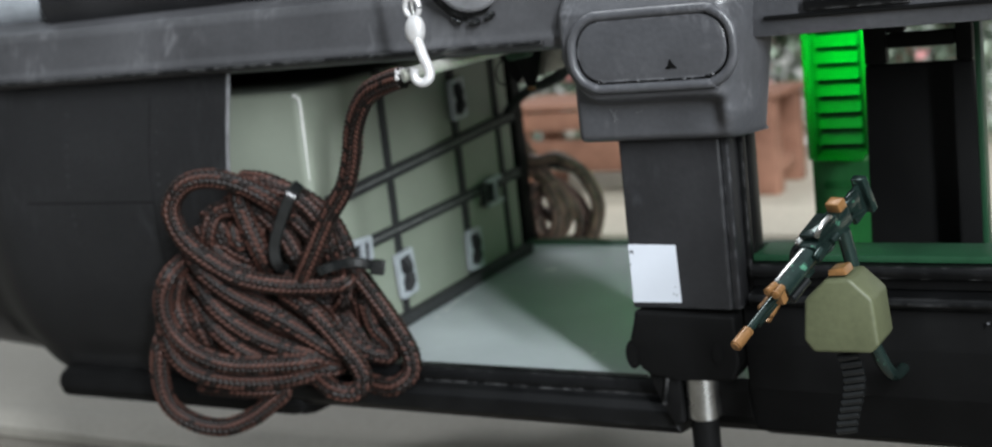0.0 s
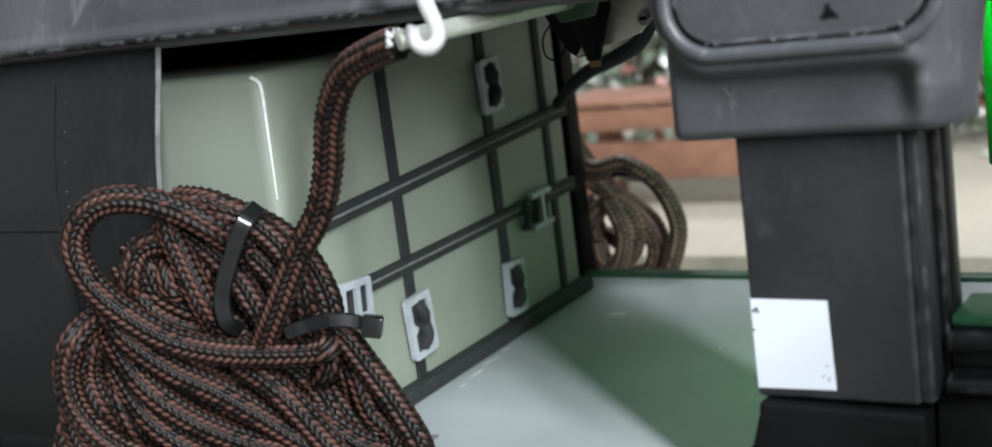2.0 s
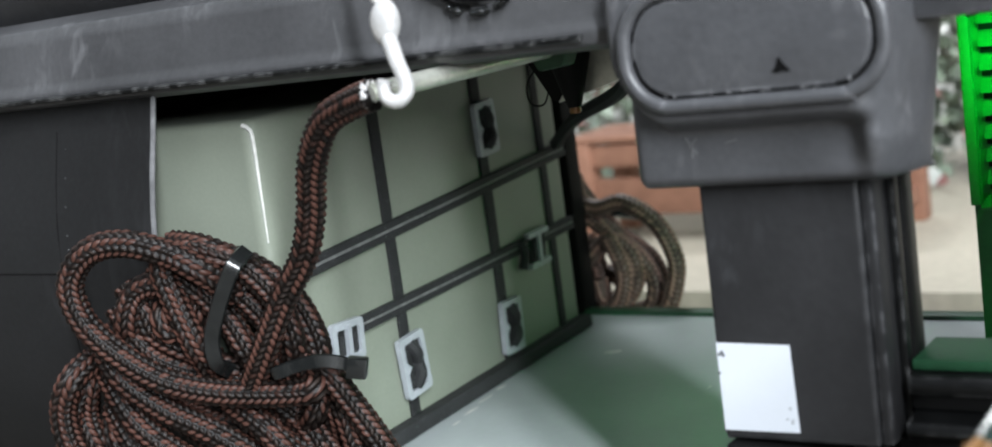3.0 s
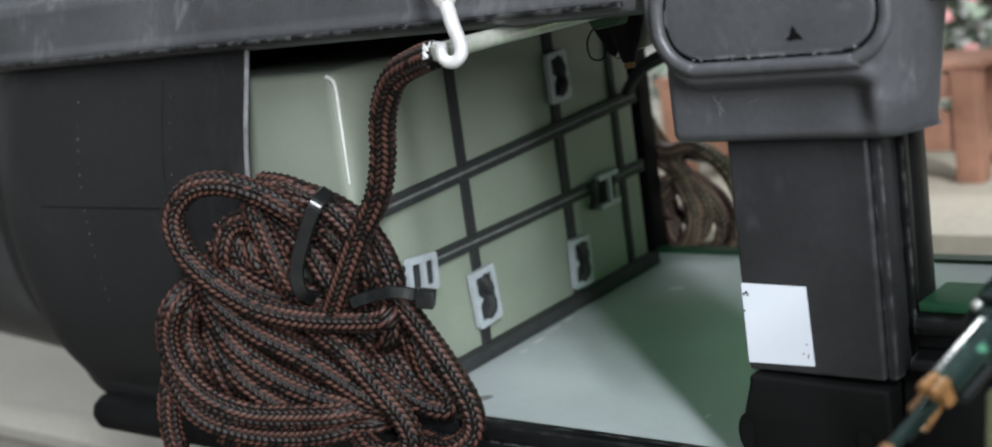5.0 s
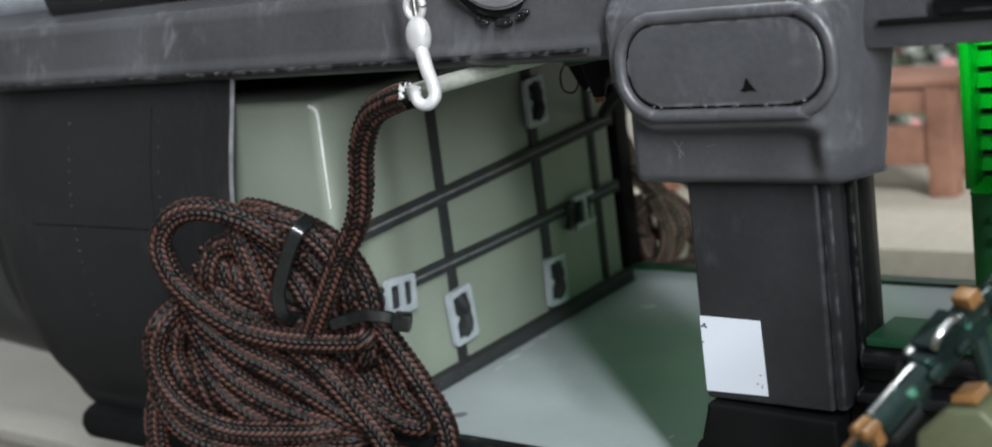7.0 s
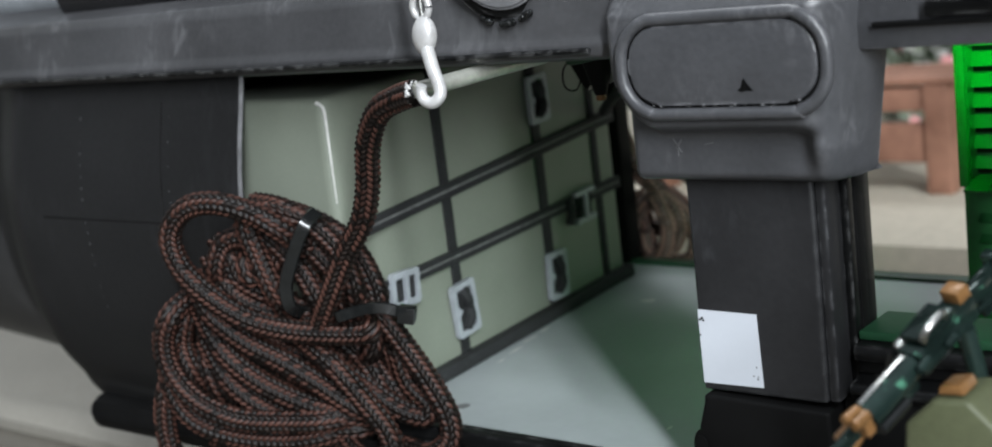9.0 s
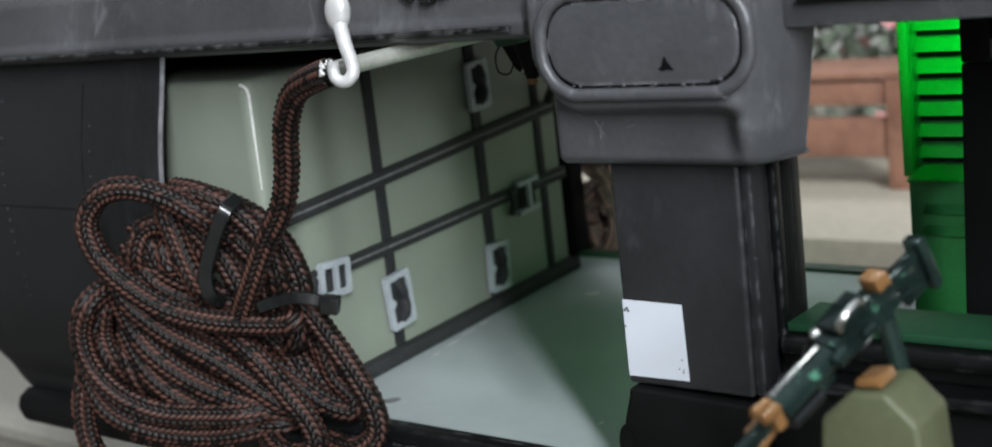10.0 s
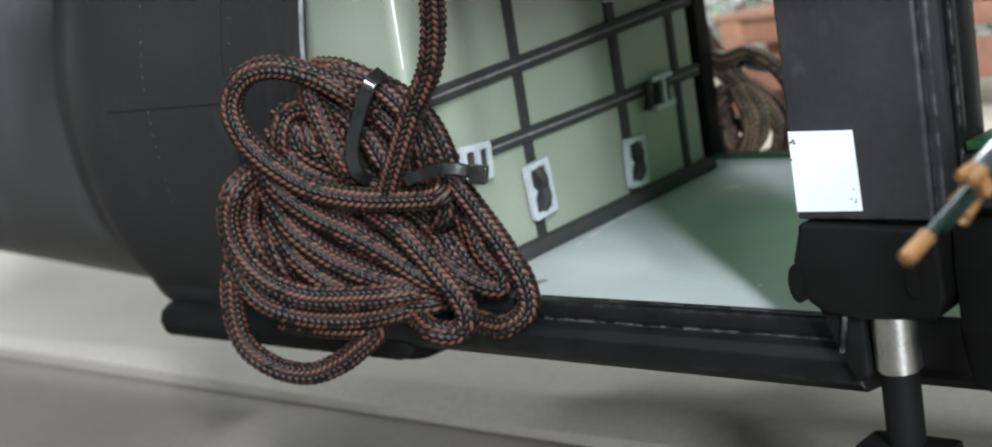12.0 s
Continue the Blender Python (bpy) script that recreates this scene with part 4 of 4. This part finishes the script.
# ---------- rope coils ----------
def rope_coil():
    ob = thing("rope_coil", "coiled brown and black braided rope hung from the bar", "rope", (-22, -18, -10))
    base = Vector((-22, -18, -10))
    bm = bmesh.new()

    def strand(points):
        tube(bm, points, 2.2, 50, 0.2, 0.55, 1.4, 10)

    strand([(-9.4, -11.0, 26.5), (-6.4, -13.9, 25.0), (-9.5, -15.5, 24.4), (-20.6, -21.0, 25.6), (-29.3, -25.4, 28.7), (-36.1, -28.8, 34.4), (-40.5, -31.0, 40.7), (-41.3, -31.4, 47.3), (-37.6, -29.6, 52.1), (-32.0, -26.8, 52.9), (-25.6, -23.5, 50.4), (-20.8, -21.2, 46.9), (-18.8, -15.6, 41.5)])  # front loop
    strand([(-26.1, -15.8, 25.6), (-25.9, -20.2, 33.6), (-28.0, -21.3, 41.7), (-28.9, -21.7, 47.9), (-25.1, -19.8, 50.0), (-19.3, -16.9, 48.1), (-17.6, -11.6, 44.3)])  # inner a
    strand([(-15.0, -10.3, 26.8), (-6.8, -10.7, 26.9), (-2.7, -8.6, 19.9), (1.0, -6.8, 12.1), (3.4, -5.6, 5.3), (3.1, -5.8, -0.0), (-1.1, -7.8, -3.0), (-8.6, -7.1, -2.5)])  # right outer
    strand([(-22.6, -17.6, 22.7), (-14.2, -17.9, 17.9), (-9.4, -15.4, 10.0), (-6.2, -13.8, 3.9), (-5.7, -13.6, -0.3), (-8.3, -14.9, -2.5), (-12.3, -16.9, -1.4), (-17.6, -15.0, 0.7)])  # low hook
    strand([(-44.0, -25.9, 37.3), (-37.9, -27.4, 30.0), (-31.9, -24.4, 23.4), (-24.9, -20.9, 18.5), (-18.1, -17.5, 12.8), (-12.7, -14.8, 8.1), (-11.4, -9.7, 5.0)])  # sweep a
    strand([(-44.2, -24.9, 29.4), (-37.5, -26.0, 21.2), (-31.1, -22.9, 14.2), (-23.3, -18.9, 9.2), (-15.2, -14.9, 6.3), (-13.1, -9.3, 3.9)])  # sweep b
    strand([(-45.1, -24.2, 22.4), (-38.0, -25.1, 14.2), (-31.1, -21.7, 7.5), (-23.4, -17.8, 3.7), (-15.0, -13.6, 2.7), (-14.8, -9.0, 2.9)])  # sweep c
    strand([(-44.4, -27.3, 32.5), (-44.9, -32.1, 30.2), (-47.2, -33.2, 24.6), (-46.5, -32.8, 17.7), (-42.0, -30.6, 11.2), (-34.7, -26.9, 7.1), (-25.4, -22.3, 6.1), (-18.4, -18.8, 6.0), (-15.2, -12.7, 5.7)])  # left d
    strand([(-47.6, -26.6, 29.0), (-48.2, -31.4, 23.3), (-49.0, -31.8, 13.9), (-45.4, -30.0, 6.6), (-37.9, -26.2, 2.8), (-28.5, -21.6, 1.4), (-20.5, -17.6, 2.1), (-14.7, -10.1, 3.6)])  # left e
    strand([(-50.9, -25.9, 18.4), (-52.2, -31.1, 12.7), (-53.6, -31.8, 4.0), (-52.3, -31.1, -3.3), (-47.3, -28.6, -8.2), (-41.0, -25.5, -10.0), (-34.9, -22.5, -8.3), (-30.5, -20.2, -5.5), (-26.7, -18.3, -1.9), (-34.5, -22.2, -0.8), (-47.5, -24.2, 0.2)])  # bottom f
    strand([(-11.3, -5.0, 25.6), (-6.5, -7.1, 18.6), (-5.2, -6.4, 11.9), (-2.0, -4.8, 7.0), (-2.9, -5.3, 4.1), (-7.6, -7.6, 5.8), (-12.3, -10.0, 10.1), (-17.7, -12.7, 14.9), (-26.2, -12.5, 19.7)])  # right g
    strand([(-32.6, -15.6, 48.2), (-24.4, -16.1, 45.4), (-19.8, -13.7, 40.7), (-16.1, -11.9, 35.4), (-12.1, -9.9, 29.2), (-10.3, -9.0, 23.2), (-11.8, -9.8, 18.4), (-17.3, -8.0, 16.2)])  # top h
    strand([(-32.4, -13.3, 49.5), (-21.9, -12.5, 47.1), (-16.4, -9.7, 43.1), (-12.6, -7.9, 37.7), (-10.6, -6.9, 30.9), (-10.7, -6.9, 25.2), (-9.4, -6.3, 18.4), (-11.8, -3.0, 10.7)])  # top i
    strand([(-40.4, -19.6, 30.8), (-38.8, -23.2, 37.4), (-36.6, -22.1, 43.0), (-32.4, -20.1, 44.1), (-28.4, -18.0, 40.2), (-28.7, -13.7, 33.6)])  # inner j
    strand([(-33.7, -15.1, 32.2), (-31.9, -18.7, 38.0), (-28.8, -17.1, 42.5), (-23.3, -14.4, 42.6), (-18.7, -12.1, 37.9), (-18.9, -7.6, 31.3)])  # inner k
    strand([(-47.0, -19.4, 31.6), (-39.1, -19.9, 24.8), (-31.9, -16.3, 19.7), (-23.8, -12.3, 15.4), (-16.8, -8.8, 10.4), (-14.9, -3.3, 5.5)])  # fill l
    strand([(-47.5, -23.1, 32.5), (-46.9, -27.3, 28.3), (-48.4, -28.0, 22.4), (-47.1, -27.4, 16.2), (-47.5, -23.1, 9.7)])  # left s
    strand([(-46.7, -21.6, 23.4), (-44.7, -25.0, 18.3), (-43.3, -24.4, 12.0), (-43.9, -20.2, 6.4)])  # left t
    strand([(-53.9, -22.9, 21.0), (-48.8, -24.8, 30.3), (-42.4, -21.6, 33.8), (-34.8, -17.8, 31.2), (-25.8, -13.3, 27.5), (-21.6, -6.7, 23.5)])  # fill n
    strand([(-29.1, -19.1, 51.2), (-22.2, -18.2, 50.1), (-16.8, -15.1, 45.8), (-12.9, -12.8, 39.7), (-11.4, -12.0, 32.7), (-13.9, -10.4, 26.1)])  # across the tie
    strand([(-33.4, -19.5, 47.5), (-26.3, -18.5, 43.8), (-21.8, -15.9, 36.9), (-19.4, -14.6, 30.7), (-18.9, -11.2, 25.1)])  # under the tie
    strand([(-34.2, -19.0, 45.3), (-29.0, -19.0, 43.8), (-27.1, -17.9, 40.4), (-28.5, -18.7, 36.9), (-31.5, -20.4, 36.1), (-32.2, -20.8, 38.7), (-32.6, -18.1, 40.3)])  # small curl
    strand([(-39.6, -21.6, 44.4), (-36.9, -21.0, 40.1), (-35.6, -20.3, 35.5), (-31.6, -18.0, 32.1), (-28.4, -13.2, 28.7)])  # inner m
    strand([(-41.4, -22.6, 40.9), (-38.6, -22.0, 34.7), (-35.3, -20.1, 30.3), (-29.0, -16.5, 26.9), (-22.3, -9.7, 23.9)])  # inner o
    strand([(-25.9, -13.3, 46.0), (-19.3, -12.5, 39.9), (-16.0, -10.6, 32.5), (-15.5, -10.3, 24.8), (-14.7, -6.9, 16.3)])  # inner p
    strand([(-22.2, -13.6, 24.6), (-17.9, -11.2, 21.0), (-14.3, -9.1, 16.2), (-12.2, -8.0, 9.7), (-11.6, -7.6, 3.3)])  # behind q
    strand([(-33.8, -20.8, 21.3), (-28.8, -17.9, 15.8), (-22.4, -14.3, 10.6), (-16.5, -10.9, 4.7)])  # behind r
    strand([(-20.6, -11.3, 17.7), (-15.8, -8.5, 18.2), (-12.3, -6.5, 12.0), (-9.4, -4.8, 4.7)])  # behind u
    strand([(26.4, -27.9, 73.7), (21.3, -26.2, 72.7), (15.5, -25.3, 70.7), (11.4, -24.1, 67.1), (7.9, -22.4, 62.3), (4.9, -20.4, 56.1), (0.9, -19.1, 48.9), (-5.4, -18.8, 41.6), (-11.0, -19.1, 33.1), (-15.9, -18.4, 26.7)])  # fall from the bar
    for v in bm.verts:
        v.co -= base
    part("rope", bm, ROPE, ob, "", 180)

    def band(points, wide, name, label):
        """A flat cable tie along a line."""
        line = spline(points, 0.6)
        b = bmesh.new()
        rows = []
        for i, c in enumerate(line):
            d = (line[min(i + 1, len(line) - 1)] - line[max(i - 1, 0)]).normalized()
            out = Vector((0.6, -0.78, 0.15))
            side = d.cross(out).normalized()
            out = side.cross(d)
            rows.append([b.verts.new(c + side * s * wide / 2 + out * o - base) for s, o in ((-1, 0), (-0.8, 0.5), (0.8, 0.5), (1, 0), (0.8, -0.5), (-0.8, -0.5))])
        for p, q in zip(rows, rows[1:]):
            for k in range(6):
                b.faces.new((p[k], p[(k + 1) % 6], q[(k + 1) % 6], q[k]))
        b.faces.new(rows[0]), b.faces.new(rows[-1][::-1])
        t_ = part(name, b, TIE, ob, label)
        return t_

    band([(-15.3, -15.4, 48.9), (-14.3, -19.6, 47.6), (-15.9, -20.9, 44.2), (-17.6, -21.9, 40.2), (-19.2, -22.7, 35.6), (-19.6, -22.2, 31.3), (-20.5, -18.4, 28.6)], 2.8, "cable_tie", "glossy black cable tie round the strands")
    t_ = band([(-12.0, -14.5, 28.0), (-10.3, -18.6, 28.6), (-6.6, -16.9, 29.6), (-3.0, -15.0, 30.0), (-0.4, -12.6, 29.0), (0.8, -9.8, 27.2)], 2.4, "cable_tie", "glossy black cable tie round the strands")
    head = box(-1.6, 1.8, -1.5, 1.5, -1.7, 1.7, 0.4)
    for v in head.verts:
        v.co = pose(0, 0, 0, 0, 12, 30) @ v.co + Vector((1.4, -11.4, 28.0)) - base
    part("tie_head", head, TIE, t_, "clear-cut locking head")
    # frayed, melted end over the bar
    cap = bmesh.new()
    rnd = random.Random(8)
    for k in range(40):
        a = rnd.uniform(0, 6.28)
        c = Vector((25.9, -28 + 0.2, 73.7)) - base + Vector((rnd.uniform(-0.6, 0.6), 1.75 * math.cos(a), 1.75 * math.sin(a)))
        vs = bmesh.ops.create_icosphere(cap, subdivisions=1, radius=rnd.uniform(0.25, 0.5))["verts"]
        for v in vs:
            v.co += c
    part("melted_end", cap, HOOKM, ob, "grey melted and frayed rope end")


rope_coil()


def far_coil():
    ob = thing("rope_coil", "second brown braided rope coil hanging at the far doorway", "rope", (-17, 124, 0))
    base = Vector((-17, 124, 0))
    bm = bmesh.new()
    for points in (
        ((-28.5, 116, 38.9), (-27.6, 116, 32.4), (-22.4, 116, 30.2), (-15.1, 116, 31.3), (-7, 116, 26.3), (-2.8, 116, 17.5), (-3.6, 116, 10.4), (-7.5, 116, 3.6), (-16.4, 116, 0.5)),  # open outer loop
        ((-29.7, 119, 29.5), (-22.2, 119, 23.6), (-14.1, 119, 16.9), (-10.5, 119, 9.6), (-14.1, 119, 2.2), (-23.5, 119, -0.1), (-30.4, 119, 3.7), (-31.7, 119, 10.4), (-29.5, 119, 17.1)),  # wide loop
        ((-27.5, 117, 16.7), (-21.4, 117, 21.5), (-15.5, 117, 18.2), (-14.6, 117, 11.7), (-18.9, 117, 6), (-24.2, 117, 6.8), (-25.4, 117, 11.7)),  # upper curl
        ((-29.9, 121, 22.5), (-27.3, 121, 14.1), (-26.5, 121, 5.7), (-21.5, 121, 1.6), (-13.2, 121, 3.4)),  # strand down
        ((-20.1, 115, 22.8), (-16.8, 115, 13.8), (-19.7, 115, 5.7), (-26.5, 115, 2.3)),  # strand across
        ((-30.4, 122, 8.8), (-25.3, 122, 12.2), (-21.1, 122, 8.9), (-22.7, 122, 3.8), (-28.4, 122, 2.9), (-30.6, 122, 7.1)),  # small curl
        ((-20.3, 122, 22.1), (-12.2, 122, 15.4), (-10.5, 122, 7.3), (-15.8, 122, 0.6), (-22.3, 122, -0.5)),  # loop behind
        ((-33, 116, 66), (-32, 117, 52), (-30, 118, 38), (-24, 119, 28), (-18, 120, 20)),  # fall from above
    ):
        tube(bm, points, 2.2, 32, 0.35, 0.5, 1.3, 8)
    for v in bm.verts:
        v.co -= base
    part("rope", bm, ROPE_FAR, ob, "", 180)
    tie = bmesh.new()
    pts = [(-17 + 3.2 * math.cos(a), 124 - 9 * math.sin(a) * 0.9, 27 + 2.2 * math.sin(a)) for a in [0.628 * i for i in range(11)]]
    tube(tie, pts, 1.2, 8, 0.8)
    for v in tie.verts:
        v.co -= base
    part("cable_tie", tie, TIE, ob, "black cable tie")


far_coil()


# ---------- gun at the window ----------
def gun():
    ob = thing("machine_gun", "glossy dark model machine gun with brass parts at the window", "model gun", (117, -34, 28))
    base = Vector((117, -34, 28))
    g0, g1 = Vector((120.4, -25, 47.6)), Vector((109.0, -60, 29.9))

    def put(bm):
        for v in bm.verts:
            v.co -= base
        return bm

    d = (g1 - g0).normalized()
    side = d.cross(Vector((0, 0, 1))).normalized()
    up = side.cross(d)
    length = (g1 - g0).length

    def on(s, w=0.0, h=0.0):
        """A point s along the gun, w across and h above its line."""
        return g0 + d * (s * length) + side * w + up * h

    def block(s0, s1, w, h, dw=0.0, dh=0.0, bev=0.4):
        w, h, dw, dh = 1.2 * w, 1.15 * h, dw, dh
        bm = box(s0 * length, s1 * length, dw - w / 2, dw + w / 2, dh - h / 2, dh + h / 2, bev)
        for v in bm.verts:
            v.co = g0 + d * v.co.x + side * v.co.y + up * v.co.z
        return put(bm)

    part("butt_plate", block(-0.03, 0.01, 2.2, 6.4, 0, -1.2, 0.3), GUNM, ob)
    part("stock_plate", block(-0.02, 0.11, 0.8, 5.2, 0.3, -1.6, 0.3), GUNM, ob)
    part("stock", block(0.05, 0.2, 1.6, 2.0, 0, 0.2), GUNM, ob)
    part("stock_strut", put(rod(on(0.04, 0, -3.4), on(0.24, 0, -1.4), 0.5, None, 10)), GUNM, ob)
    part("receiver", block(0.17, 0.46, 3.0, 3.0), GUNM, ob, "glossy black receiver with green reflections painted into its colour")
    part("feed_cover", block(0.26, 0.42, 3.4, 1.4, 0.2, 2.1), GUNM, ob)
    part("rear_sight", block(0.16, 0.22, 2.4, 2.0, 0, 2.3), BRASS, ob, "ochre painted sight block")
    part("carrying_handle", put(tube(bmesh.new(), [on(0.3, -1.4, 2.4), on(0.32, -2.2, 4.0), on(0.4, -2.2, 4.0), on(0.42, -1.4, 2.4)], 0.5, 8, 0.5)), STEEL, ob)
    part("feed_tray", block(0.36, 0.47, 4.4, 1.0, 0.4, -0.6, 0.3), GUNM, ob)
    part("pistol_grip", put(rod(on(0.24, 0, -1), on(0.22, 0, -4.2), 0.8, None, 10, 0.3)), GUNM, ob)
    part("trigger_guard", put(tube(bmesh.new(), [on(0.25, 0.4, -1.4), on(0.27, 0.6, -3.4), on(0.33, 0.6, -3.6), on(0.36, 0.4, -1.4)], 0.4, 8, 0.5)), STEEL, ob)
    part("ejector_knob", put(rod(on(0.35, 1.2, -2.2), on(0.35, 2.6, -2.6), 0.7, None, 12, 0.2)), STEEL, ob)
    part("handguard", put(rod(on(0.46), on(0.72), 1.9, None, 20, 0.5)), GUNM, ob)
    part("handguard_lower", block(0.48, 0.7, 2.4, 2.4, 0.6, -1.6), GUNM, ob)
    # steel strip that imitates the white highlight along the handguard
    part("highlight_strip", block(0.48, 0.7, 0.7, 0.6, 0.2, 1.75, 0.2), STEEL, ob)
    part("front_band", block(0.71, 0.75, 2.6, 2.6, 0, 0), BRASS, ob)
    for w, h in ((-1.5, 1.6), (-0.4, 2.0), (1.0, -2.2), (2.1, -1.3), (1.9, -3.2)):
        part("lug", put(rod(on(0.72, w, h), on(0.79, w * 1.25, h * 1.3), 0.75, None, 10, 0.2)), BRASS, ob)
    part("barrel", put(rod(on(0.74), on(0.97), 0.75, None, 14)), GUNM, ob)
    part("gas_tube", put(rod(on(0.7, 0.6, -1.5), on(0.88, 0.6, -1.5), 0.6, None, 12)), GUNM, ob)
    part("flash_hider", put(rod(on(0.95), on(1.06), 1.0, None, 14, 0.25)), BRASS, ob)
    # ammunition box: chamfered, with a lid strip
    pts = [(113.6, 31.2), (117.4, 34.9), (121.8, 35.2), (125.6, 31.6), (126.4, 23.4), (124.8, 21.8), (114.6, 21.6), (113.0, 23.8)]
    bx = part("ammo_box", put(prism(pts, "y", -41, -31, 0.8, None, 3)), OLIVE, ob, "chamfered olive green ammunition box")
    part("box_lid", put(prism([(117.8, 35.3), (121.2, 35.5), (120.6, 36.8), (118.0, 36.4)], "y", -40, -35, 0.3)), BRASS, bx, "ochre lid strip")
    mount = tube(bmesh.new(), [(119, -33, 42), (120, -30, 32), (121, -26, 20), (121.5, -16, 10), (121.5, -6.4, 8)], 1.3, 10, 1.0)
    part("mount_arm", put(mount), GUNM, ob)
    for k in range(13):
        a = Vector((118.6 + 1.4 * math.sin(k * 0.35), -36.5 + 0.3 * k, 22.4 - 1.5 * k))
        part("cartridge", put(rod(a - Vector((1.9, 0.3, 0.2)), a + Vector((1.9, -0.2, 0.5)), 0.75, None, 8, 0.15)), TIE, ob)
    for w, h, s0, s1, mat in ((1.9, 0.6, 0.22, 0.27, STEEL), (-1.9, -0.4, 0.3, 0.36, GUNM), (2.2, 1.6, 0.4, 0.44, STEEL), (-2.3, 0.8, 0.44, 0.5, GUNM), (2.0, -2.4, 0.5, 0.62, TIE), (-1.4, -2.2, 0.56, 0.7, TIE)):
        part("fitting", put(rod(on(s0, w, h), on(s1, w * 1.1, h * 0.9), 0.7, None, 10, 0.2)), mat, ob)
    part("belt_cover", put(tube(bmesh.new(), [on(0.4, 1.2, 0.4), on(0.43, 3.0, 0.2), on(0.45, 4.2, -2.0), on(0.45, 4.0, -5.0)], 0.9, 8, 0.6)), TIE, ob)


gun()
